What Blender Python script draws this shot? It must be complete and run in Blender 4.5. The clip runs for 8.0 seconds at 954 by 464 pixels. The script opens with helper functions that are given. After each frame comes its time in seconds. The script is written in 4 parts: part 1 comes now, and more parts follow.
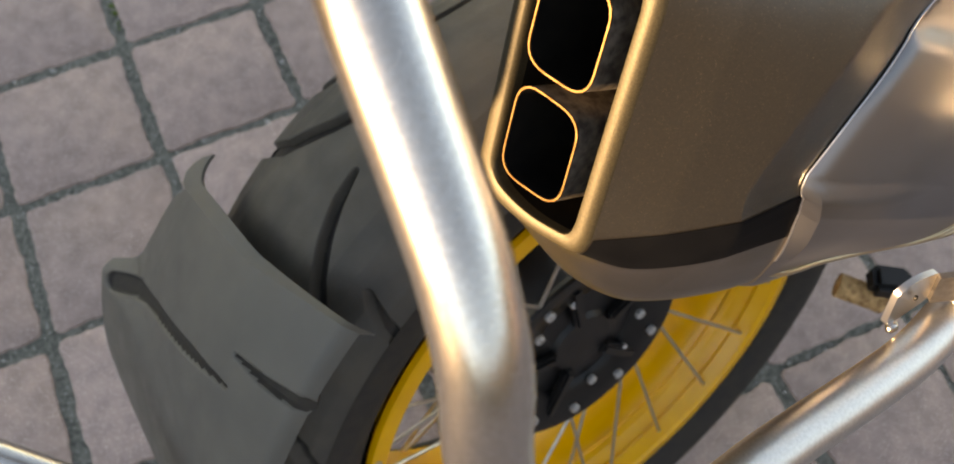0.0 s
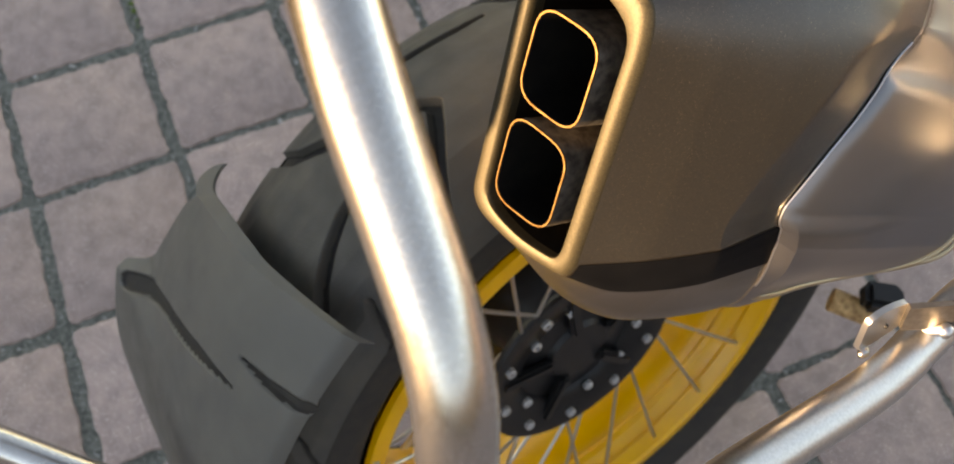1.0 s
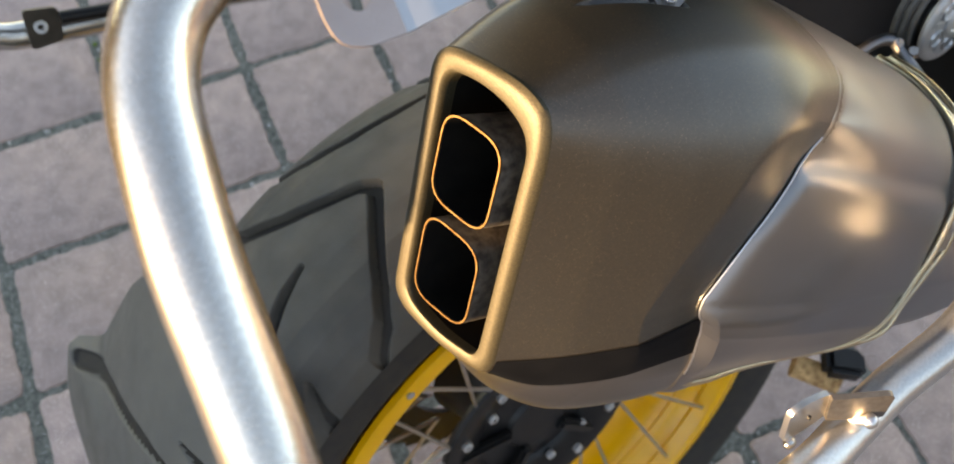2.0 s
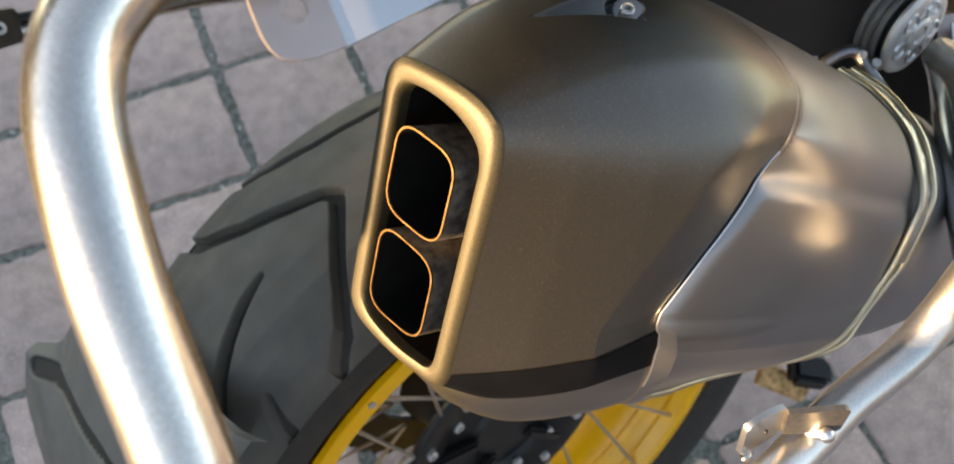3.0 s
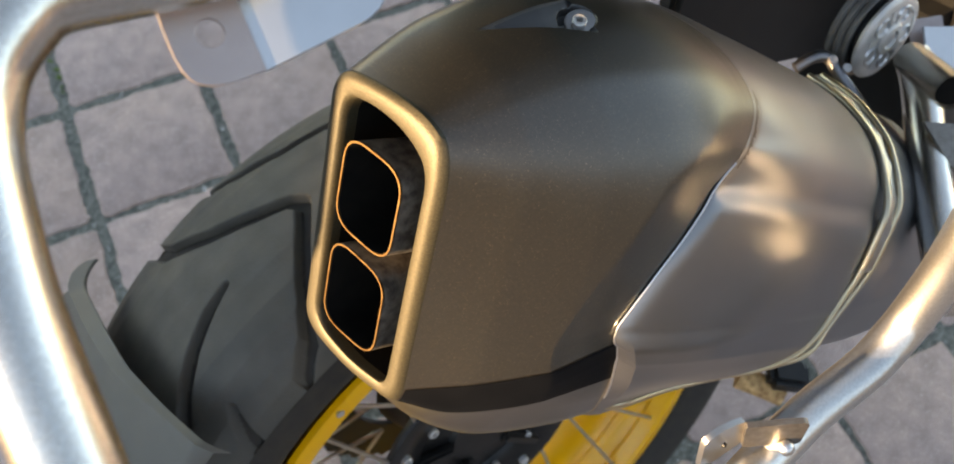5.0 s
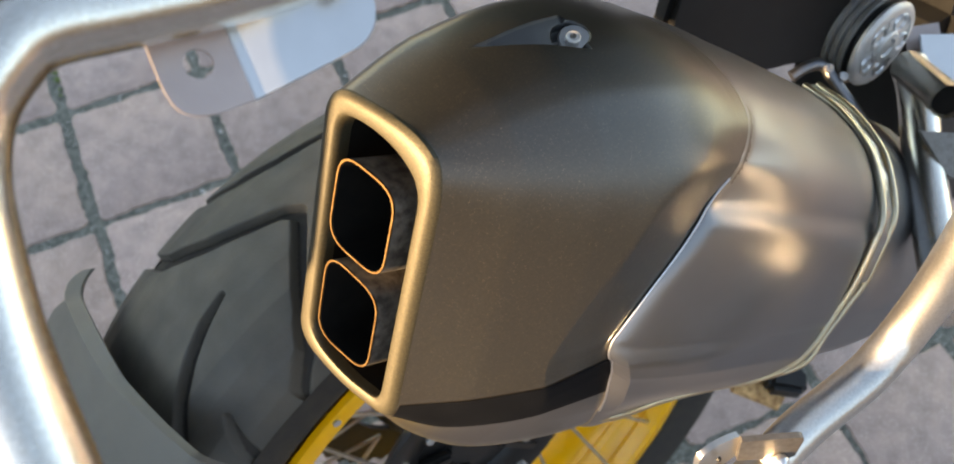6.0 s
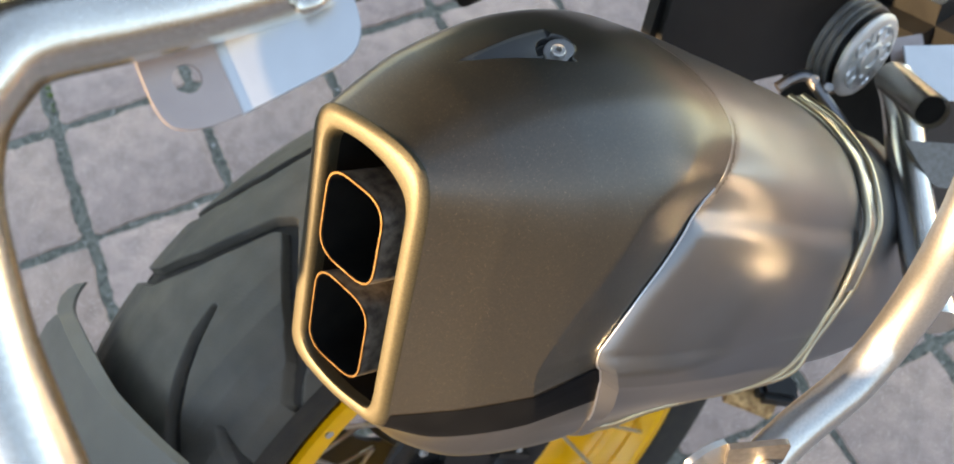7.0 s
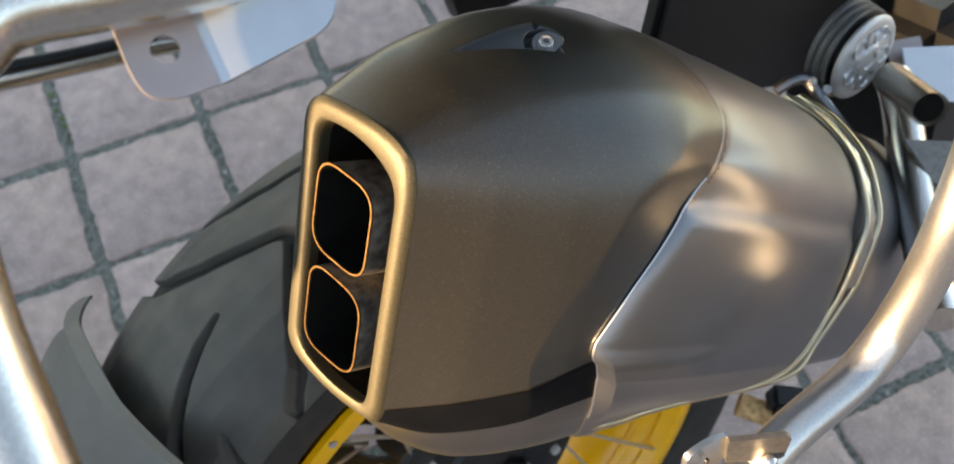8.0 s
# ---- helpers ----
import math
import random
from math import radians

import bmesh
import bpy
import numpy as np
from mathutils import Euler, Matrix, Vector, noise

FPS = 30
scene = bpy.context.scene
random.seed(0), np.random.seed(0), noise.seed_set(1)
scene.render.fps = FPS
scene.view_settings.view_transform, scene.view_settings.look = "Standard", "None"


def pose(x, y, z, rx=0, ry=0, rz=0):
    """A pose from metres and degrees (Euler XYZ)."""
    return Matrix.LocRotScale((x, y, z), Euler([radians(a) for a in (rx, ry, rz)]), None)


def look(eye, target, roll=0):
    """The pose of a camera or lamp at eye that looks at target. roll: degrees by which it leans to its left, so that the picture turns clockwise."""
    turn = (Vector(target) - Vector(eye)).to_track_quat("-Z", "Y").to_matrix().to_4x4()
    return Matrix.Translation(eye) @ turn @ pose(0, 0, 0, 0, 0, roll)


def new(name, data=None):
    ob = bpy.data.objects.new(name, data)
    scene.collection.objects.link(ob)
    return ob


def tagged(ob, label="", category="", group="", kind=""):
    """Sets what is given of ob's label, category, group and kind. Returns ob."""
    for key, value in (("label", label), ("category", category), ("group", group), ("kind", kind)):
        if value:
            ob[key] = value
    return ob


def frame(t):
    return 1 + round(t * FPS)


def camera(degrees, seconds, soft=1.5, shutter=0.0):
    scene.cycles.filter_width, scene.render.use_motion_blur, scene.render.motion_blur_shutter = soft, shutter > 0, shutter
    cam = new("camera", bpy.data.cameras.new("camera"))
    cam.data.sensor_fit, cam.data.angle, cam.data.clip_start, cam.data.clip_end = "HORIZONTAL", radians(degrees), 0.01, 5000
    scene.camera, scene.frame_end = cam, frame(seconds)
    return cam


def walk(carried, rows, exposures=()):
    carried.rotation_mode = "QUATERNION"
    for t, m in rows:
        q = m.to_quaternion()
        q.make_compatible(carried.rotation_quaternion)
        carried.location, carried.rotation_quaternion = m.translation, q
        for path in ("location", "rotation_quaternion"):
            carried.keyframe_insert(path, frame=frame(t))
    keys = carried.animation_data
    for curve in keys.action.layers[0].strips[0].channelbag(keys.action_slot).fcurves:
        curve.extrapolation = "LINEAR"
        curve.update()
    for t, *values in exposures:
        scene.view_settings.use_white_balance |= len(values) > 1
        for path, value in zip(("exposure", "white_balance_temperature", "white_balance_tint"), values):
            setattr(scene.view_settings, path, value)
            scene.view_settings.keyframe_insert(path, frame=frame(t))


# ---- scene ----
cam = camera(55.67, 8.0, soft=1.8)
PATH = [
    (0.0, (-0.2363, -0.1624, 1.0376), (-0.1002, 0.0029, 0.5857), 3.86),
    (0.5, (-0.2373, -0.1629, 1.0470), (-0.1051, -0.0000, 0.5932), 4.82),
    (1.0, (-0.2285, -0.1650, 1.0636), (-0.1000, 0.0012, 0.6099), 3.71),
    (1.5, (-0.2029, -0.1684, 1.0760), (-0.0680, 0.0183, 0.6323), 1.29),
    (2.8, (-0.1774, -0.1673, 1.0751), (-0.0243, 0.0091, 0.6330), 6.34),
    (3.0, (-0.1751, -0.1692, 1.0744), (-0.0240, 0.0084, 0.6321), 5.85),
    (3.5, (-0.1724, -0.1694, 1.0751), (-0.0262, 0.0084, 0.6313), 4.92),
    (4.0, (-0.1712, -0.1702, 1.0748), (-0.0189, 0.0031, 0.6312), 6.23),
    (4.5, (-0.1665, -0.1713, 1.0762), (-0.0147, 0.0019, 0.6324), 6.11),
    (5.0, (-0.1542, -0.1729, 1.0756), (-0.0036, 0.0019, 0.6320), 6.01),
    (5.2, (-0.1510, -0.1735, 1.0825), (0.0000, 0.0046, 0.6403), 5.40),
    (6.3, (-0.1474, -0.1671, 1.0771), (0.0015, 0.0053, 0.6320), 6.00),
    (6.5, (-0.1472, -0.1742, 1.0759), (0.0020, 0.0027, 0.6327), 5.29),
    (7.0, (-0.1472, -0.1719, 1.0834), (0.0080, 0.0048, 0.6422), 6.03),
    (7.5, (-0.1573, -0.1738, 1.0838), (0.0013, 0.0152, 0.6489), 4.62),
    (8.0, (-0.1480, -0.1924, 1.0761), (0.0090, 0.0042, 0.6440), 2.80),
]
walk(cam, [(t, look(eye, target, roll)) for t, eye, target, roll in PATH],
     exposures=[(0.0, 2.70, 11300, 20), (1.0, 2.70, 11100, 20), (1.5, 3.00, 10200, 18), (5.0, 2.95, 9700, 15), (7.0, 3.33, 9400, 14), (8.0, 3.0, 9300, 14)])
cam.data.dof.use_dof, cam.data.dof.focus_distance, cam.data.dof.aperture_fstop = True, 0.37, 14.0


# ---------------- light ----------------
world = bpy.data.worlds.new("sky")
scene.world = world
world.use_nodes = True
wn, wl = world.node_tree.nodes, world.node_tree.links
sky = wn.new("ShaderNodeTexSky")
sky.sky_type, sky.sun_disc = "NISHITA", False
SUN_UP, SUN_FROM = 12.0, 172.0          # degrees above the horizon, and anticlockwise from +x
sky.sun_elevation, sky.sun_rotation = radians(SUN_UP), radians(90 - SUN_FROM)
wl.new(sky.outputs[0], wn["Background"].inputs[0])
sky.ozone_density, sky.dust_density, sky.altitude = 1.1, 0.1, 1800
wn["Background"].inputs[1].default_value = 0.10
sun = new("sun", bpy.data.lights.new("sun", "SUN"))
sun.data.energy, sun.data.angle, sun.data.color = 4.2, radians(1.0), (1.0, 0.80, 0.56)
sd = Vector((math.cos(radians(SUN_UP)) * math.cos(radians(SUN_FROM)), math.cos(radians(SUN_UP)) * math.sin(radians(SUN_FROM)), math.sin(radians(SUN_UP))))
sun.matrix_world = look(sd * 5, (0, 0, 0))


# ---------------- materials ----------------
def mat(name, colour, rough=0.5, metal=0.0, second=None, scale=40.0, detail=6.0, bump=0.0, bump_scale=300.0,
        speck=None, speck_scale=900.0, speck_at=0.68, rough_var=0.0, piece=0.0, coat=0.0, coat_rough=None, spec=0.5, stretch=(1, 1, 1)):
    """Procedural surface: two tones mixed by noise, optional fine specks, roughness change and relief."""
    m = bpy.data.materials.new(name)
    m.use_nodes = True
    nt = m.node_tree
    b = nt.nodes["Principled BSDF"]
    b.inputs["Metallic"].default_value = metal
    b.inputs["Roughness"].default_value = rough
    b.inputs["Coat Weight"].default_value = coat
    b.inputs["Coat Roughness"].default_value = coat_rough or rough * 0.85
    b.inputs["Specular IOR Level"].default_value = spec
    tc = nt.nodes.new("ShaderNodeTexCoord")
    mp = nt.nodes.new("ShaderNodeMapping")
    mp.inputs["Scale"].default_value = stretch
    nt.links.new(tc.outputs["Object"], mp.inputs[0])

    def noise_tex(s, d=detail):
        t = nt.nodes.new("ShaderNodeTexNoise")
        t.inputs["Scale"].default_value, t.inputs["Detail"].default_value = s, d
        nt.links.new(mp.outputs[0], t.inputs["Vector"])
        return t.outputs[0]

    def ramp(src, lo, hi):
        r = nt.nodes.new("ShaderNodeMapRange")
        r.inputs[1].default_value, r.inputs[2].default_value = lo, hi
        nt.links.new(src, r.inputs[0])
        return r.outputs[0]

    def mix(fac, a, c):
        x = nt.nodes.new("ShaderNodeMix")
        x.data_type = "RGBA"
        for sock, val in ((x.inputs[0], fac), (x.inputs[6], a), (x.inputs[7], c)):
            if isinstance(val, (int, float)):
                sock.default_value = val
            elif isinstance(val, tuple):
                sock.default_value = (*val, 1)
            else:
                nt.links.new(val, sock)
        return x.outputs[2]

    col = mix(ramp(noise_tex(scale), 0.35, 0.65), colour, second or tuple(c * 0.8 for c in colour))
    if speck:
        col = mix(ramp(noise_tex(speck_scale, 2), speck_at, speck_at + 0.06), col, speck)
    if piece:
        oi = nt.nodes.new("ShaderNodeObjectInfo")
        hsv = nt.nodes.new("ShaderNodeHueSaturation")
        r = nt.nodes.new("ShaderNodeMapRange")
        r.inputs[3].default_value, r.inputs[4].default_value = 1 - piece, 1 + piece
        nt.links.new(oi.outputs["Random"], r.inputs[0])
        nt.links.new(r.outputs[0], hsv.inputs["Value"])
        nt.links.new(col, hsv.inputs["Color"])
        col = hsv.outputs[0]
    nt.links.new(col, b.inputs["Base Color"])
    if rough_var:
        r = nt.nodes.new("ShaderNodeMapRange")
        r.inputs[1].default_value, r.inputs[2].default_value = 0.3, 0.7
        r.inputs[3].default_value, r.inputs[4].default_value = rough - rough_var, rough + rough_var
        nt.links.new(noise_tex(scale * 2.3), r.inputs[0])
        nt.links.new(r.outputs[0], b.inputs["Roughness"])
    if bump:
        bp = nt.nodes.new("ShaderNodeBump")
        bp.inputs["Strength"].default_value, bp.inputs["Distance"].default_value = bump, 0.001
        nt.links.new(noise_tex(bump_scale), bp.inputs["Height"])
        nt.links.new(bp.outputs[0], b.inputs["Normal"])
    return m


M_SHELL = mat("bronze_black_coating", (0.033, 0.0275, 0.0195), 0.58, 0.80, (0.021, 0.0178, 0.0128), 900, bump=0.12, bump_scale=1800,
              speck=(0.19, 0.150, 0.095), speck_scale=2100, speck_at=0.66, rough_var=0.05, coat=1.0, coat_rough=0.31)
M_SHELL.node_tree.nodes["Principled BSDF"].inputs["Coat IOR"].default_value = 1.62
M_INSERT = mat("black_plastic_insert", (0.012, 0.013, 0.015), 0.30, 0.0, (0.016, 0.017, 0.019), 60, bump=0.05, bump_scale=2000)
M_FRAME = mat("gold_bronze_coating", (0.053, 0.045, 0.026), 0.50, 0.45, (0.031, 0.0265, 0.0155), 1300, bump=0.16, bump_scale=1300)
M_CHAMFER_SHADE = mat("chamfer_shade", (0.0022, 0.0026, 0.0036), 0.60, 0.0, (0.0035, 0.0040, 0.0052), 50, bump=0.1, bump_scale=2000, spec=0.05)
M_STEEL = mat("satin_steel", (0.240, 0.242, 0.254), 0.37, 1.0, (0.208, 0.210, 0.222), 14, bump=0.02, bump_scale=1900)
M_BEAD = mat("gold_tinted_bead", (0.58, 0.48, 0.32), 0.30, 1.0, (0.50, 0.43, 0.32), 60, bump=0.05, bump_scale=2500)
M_TUBE = mat("brushed_stainless", (0.66, 0.64, 0.60), 0.24, 1.0, (0.56, 0.525, 0.475), 1100, bump=0.08, bump_scale=1500, rough_var=0.04)
M_SATIN = mat("satin_stainless", (0.62, 0.61, 0.59), 0.36, 1.0, (0.54, 0.53, 0.51), 700, bump=0.06, bump_scale=1500, rough_var=0.03)
M_PLATE = mat("brushed_plate", (0.66, 0.66, 0.66), 0.30, 1.0, (0.62, 0.62, 0.62), 60, bump=0.08, bump_scale=2000)
# the tab's mauve reflection is put into the base colour
M_MAUVE_STEEL = mat("mauve_tinted_plate", (0.47, 0.39, 0.365), 0.42, 0.9, (0.43, 0.355, 0.335), 80, bump=0.15, bump_scale=1500)
# darker brown base puts the reflected ground into the steel's colour
M_POLISH = mat("brown_reflecting_steel", (0.24, 0.22, 0.20), 0.48, 1.0, (0.19, 0.17, 0.15), 300, bump=0.08, bump_scale=900)
M_PIPE = mat("sooty_pipe", (0.26, 0.235, 0.205), 0.55, 0.7, (0.10, 0.085, 0.075), 200, bump=0.3, bump_scale=900)
M_EDGE = mat("heat_tinted_edge", (0.125, 0.078, 0.037), 0.45, 1.0, (0.080, 0.046, 0.021), 200)
# soot in the outlet bores; the tube stub's plug uses it as painted shade
M_SOOT_SHADE = mat("soot_and_shade", (0.004, 0.0038, 0.0035), 0.95, 0.0, (0.007, 0.006, 0.005), 100)
M_SOOT_SHADE.node_tree.nodes["Principled BSDF"].inputs["Specular IOR Level"].default_value = 0.1
M_TYRE = mat("dusty_rubber", (0.066, 0.058, 0.046), 0.60, 0.0, (0.043, 0.040, 0.035), 26, bump=0.25, bump_scale=700, rough_var=0.08)
# less dusty sidewall rubber; also darkens grooves and slots in place of shade
M_RUBBER_SHADE = mat("rubber_and_shade", (0.028, 0.025, 0.023), 0.8, 0.0, (0.038, 0.033, 0.027), 80, bump=0.2, spec=0.3)
M_GUARD = mat("grey_plastic", (0.105, 0.098, 0.084), 0.5, 0.0, (0.088, 0.083, 0.073), 25, bump=0.2, bump_scale=1200, rough_var=0.06)
M_RIM = mat("yellow_anodised_rim", (0.88, 0.41, 0.003), 0.34, 0.0, (0.80, 0.355, 0.002), 30, bump=0.05, bump_scale=600, coat=0.3)
M_BLACK = mat("black_coating", (0.007, 0.007, 0.0075), 0.36, 0.0, (0.011, 0.011, 0.011), 60, bump=0.15, bump_scale=900, spec=0.30)
M_SPOKE = mat("spoke_steel", (0.55, 0.53, 0.50), 0.35, 1.0, (0.45, 0.43, 0.41), 90)
M_ALU = mat("cast_aluminium", (0.56, 0.55, 0.54), 0.5, 0.7, (0.46, 0.45, 0.44), 60, bump=0.2, bump_scale=900)
M_PAVER = mat("mauve_concrete_paver", (0.455, 0.325, 0.285), 0.85, 0.0, (0.330, 0.237, 0.210), 34, bump=1.0, bump_scale=300,
              speck=(0.72, 0.58, 0.51), speck_scale=430, speck_at=0.60, piece=0.10)
M_JOINT = mat("joint_grit", (0.075, 0.078, 0.062), 0.95, 0.0, (0.20, 0.195, 0.165), 170, bump=1.0, bump_scale=350,
              speck=(0.42, 0.41, 0.38), speck_scale=330, speck_at=0.62)


# ---------------- building helpers ----------------
def mesh_of(name, bm, material, smooth=True, angle=35):
    bmesh.ops.recalc_face_normals(bm, faces=bm.faces)
    if smooth:
        for f in bm.faces:
            f.smooth = True
        for e in bm.edges:
            if len(e.link_faces) == 2 and e.calc_face_angle(0) > radians(angle):
                e.smooth = False
    me = bpy.data.meshes.new(name)
    bm.to_mesh(me)
    bm.free()
    for x in material if isinstance(material, (list, tuple)) else (material,):
        me.materials.append(x)
    return me


def part(name, bm, material, parent, label="", smooth=True, angle=35):
    ob = new(name, mesh_of(name, bm, material, smooth, angle))
    ob.parent = parent
    return tagged(ob, label)


def sweep(points, radius, sides=20, ends=True, closed=False, steps=6):
    """A round tube along a smooth curve through the points."""
    pts = [Vector(p) for p in points]
    line = []
    n = len(pts)
    for i in range(n if closed else n - 1):
        a, b = pts[i], pts[(i + 1) % n]
        p = pts[i - 1] if closed or i else a * 2 - b
        q = pts[(i + 2) % n] if closed or i + 2 < n else b * 2 - a
        for k in range(steps):
            t = k / steps
            line.append(0.5 * ((2 * a) + (b - p) * t + (2 * p - 5 * a + 4 * b - q) * t * t + (3 * a - p - 3 * b + q) * t ** 3))
    if not closed:
        line.append(pts[-1])
    bm = bmesh.new()
    rings, m = [], len(line)
    up = None
    for i, c in enumerate(line):
        d = (line[(i + 1) % m] - line[i - 1]) if closed else (line[min(i + 1, m - 1)] - line[max(i - 1, 0)])
        d.normalize()
        up = d.orthogonal().normalized() if up is None else (up - d * up.dot(d)).normalized()
        side = d.cross(up)
        rings.append([bm.verts.new(c + radius * (math.cos(2 * math.pi * k / sides) * up + math.sin(2 * math.pi * k / sides) * side)) for k in range(sides)])
    for i in range(m if closed else m - 1):
        a, b = rings[i], rings[(i + 1) % m]
        for k in range(sides):
            bm.faces.new((a[k], a[(k + 1) % sides], b[(k + 1) % sides], b[k]))
    if ends and not closed:
        bm.faces.new(rings[0][::-1]), bm.faces.new(rings[-1])
    return bm


def lathe(profile, sides=64, axis="y", start=0.0, end=360.0):
    """Turns a profile of (radius, along) round the axis."""
    bm = bmesh.new()
    full = end - start >= 360
    rows = []
    for i in range(sides if full else sides + 1):
        a = radians(start + (end - start) * i / sides)
        c, s = math.cos(a), math.sin(a)
        rows.append([bm.verts.new((r * c, h, r * s) if axis == "y" else (r * c, r * s, h)) for r, h in profile])
    for i in range(sides):
        a, b = rows[i], rows[(i + 1) % len(rows)]
        for k in range(len(profile) - 1):
            bm.faces.new((a[k], a[k + 1], b[k + 1], b[k]))
    bmesh.ops.remove_doubles(bm, verts=bm.verts, dist=1e-6)
    return bm


def rounded(corners, radii, n=5, between=0):
    """A closed outline with rounded corners, n + 1 points a corner."""
    out = []
    m = len(corners)
    for i in range(m):
        p, a, b = Vector(corners[i]), Vector(corners[i - 1]), Vector(corners[(i + 1) % m])
        da, db = (a - p), (b - p)
        r = radii[i] if isinstance(radii, (list, tuple)) else radii
        ca, cb = min(r, da.length * 0.48), min(r, db.length * 0.48)
        s, e = p + da.normalized() * ca, p + db.normalized() * cb
        for k in range(n + 1):
            t = k / n
            out.append(s * (1 - t) ** 2 + p * 2 * t * (1 - t) + e * t * t)
    if between:
        full = []
        for i, p in enumerate(out):
            full.append(p)
            if i % (n + 1) == n:
                q = out[(i + 1) % len(out)]
                full += [p.lerp(q, j / (between + 1)) for j in range(1, between + 1)]
        out = full
    return out


def bridge(bm, a, b):
    for k in range(len(a)):
        bm.faces.new((a[k], a[(k + 1) % len(a)], b[(k + 1) % len(a)], b[k]))


def slab(outline, thick, m, bevel=0.0, holes=()):
    """A flat plate with the outline (2D), of a thickness, laid by the matrix m."""
    bm = bmesh.new()
    lo = [bm.verts.new((p[0], p[1], 0)) for p in outline]
    hi = [bm.verts.new((p[0], p[1], thick)) for p in outline]
    bridge(bm, lo, hi)
    if holes:
        for ring, z in ((lo, 0), (hi, thick)):
            edges = [bm.edges.get((ring[k - 1], ring[k])) for k in range(len(ring))]
            for cx, cy, r, ry in holes:
                h = [bm.verts.new((cx + r * math.cos(2 * math.pi * k / 24), cy + ry * math.sin(2 * math.pi * k / 24), z)) for k in range(24)]
                edges += [bm.edges.new((h[k - 1], h[k])) for k in range(24)]
                if z == 0:
                    first = h
                else:
                    bridge(bm, first, h)
            bmesh.ops.triangle_fill(bm, use_beauty=True, edges=edges)
    else:
        bm.faces.new(lo[::-1]), bm.faces.new(hi)
    if bevel:
        bmesh.ops.bevel(bm, geom=[e for e in bm.edges if e.calc_face_angle(0) > 0.9], offset=bevel, segments=2, affect="EDGES")
    bm.transform(m)
    return bm


def solid_box(size, m, bevel=0.003):
    bm = bmesh.new()
    bmesh.ops.create_cube(bm, size=1.0)
    bm.transform(Matrix.Diagonal((*size, 1)))
    bmesh.ops.bevel(bm, geom=bm.edges[:], offset=bevel, segments=2, affect="EDGES")
    bm.transform(m)
    return bm


# ---------------- ground ----------------
PITCH, TURN_PAVE = 0.192, -11.38
P0 = Vector((-0.158, 0.731, 0))
bm = bmesh.new()
bmesh.ops.create_grid(bm, x_segments=8, y_segments=8, size=60)
bm.transform(Matrix.Translation((0, 0, -0.0035)))
ground = tagged(new("ground", mesh_of("ground", bm, M_JOINT, False)), "dark gritty sand in the joints between pavers", "ground", kind="structure")
pavement = tagged(new("pavement", None), "pavement of square mauve concrete pavers with dark joints", "pavement", kind="structure")

# unseen wall added behind the parking place; its long shadow lies over the ground
bm = solid_box((0.25, 16.0, 1.92), Matrix.Translation((-6.2, 0, 0.96 - 0.0035)), 0.01)
tagged(new("wall_rear", mesh_of("wall_rear", bm, mat("plastered_wall", (0.42, 0.38, 0.33), 0.9, 0.0, (0.36, 0.32, 0.28), 3, bump=0.6, bump_scale=120))), "unseen plain wall added to shade the ground", "wall", kind="structure")
# unseen dark wall added to keep horizon glow out of the reflections
bm = solid_box((22.0, 0.22, 1.90), Matrix.Translation((3.5, -5.2, 0.95 - 0.0035)), 0.01)
tagged(new("wall_right", mesh_of("wall_right", bm, mat("rough_wall", (0.15, 0.125, 0.10), 0.9, 0.0, (0.11, 0.09, 0.075), 3, bump=0.6, bump_scale=120))), "unseen plain wall added to hide the horizon from reflections", "wall", kind="structure")

# ---------------- motorcycle ----------------
# Its own axes: x forward, y to its left, z up, from the middle of the rear axle; it leans on its side stand.
LEAN = 17.41
bike = tagged(new("motorcycle", None), "parked adventure motorcycle with bronze silencer and yellow spoked rear rim", "motorcycle")
bike.matrix_world = pose(0, 0, 0.2847, -LEAN, 0, 0)

# --- muffler: its axis runs forward and down; r is outward, v up, s along it
MU = 28.0
M0 = Vector((-0.080, -0.156, 0.429))
AX = Vector((math.cos(radians(MU)), 0, -math.sin(radians(MU))))
AV = Vector((math.sin(radians(MU)), 0, math.cos(radians(MU))))
AR = Vector((0, -1, 0))


def mp3(s, r, v):
    return M0 + AX * s + AR * r + AV * v


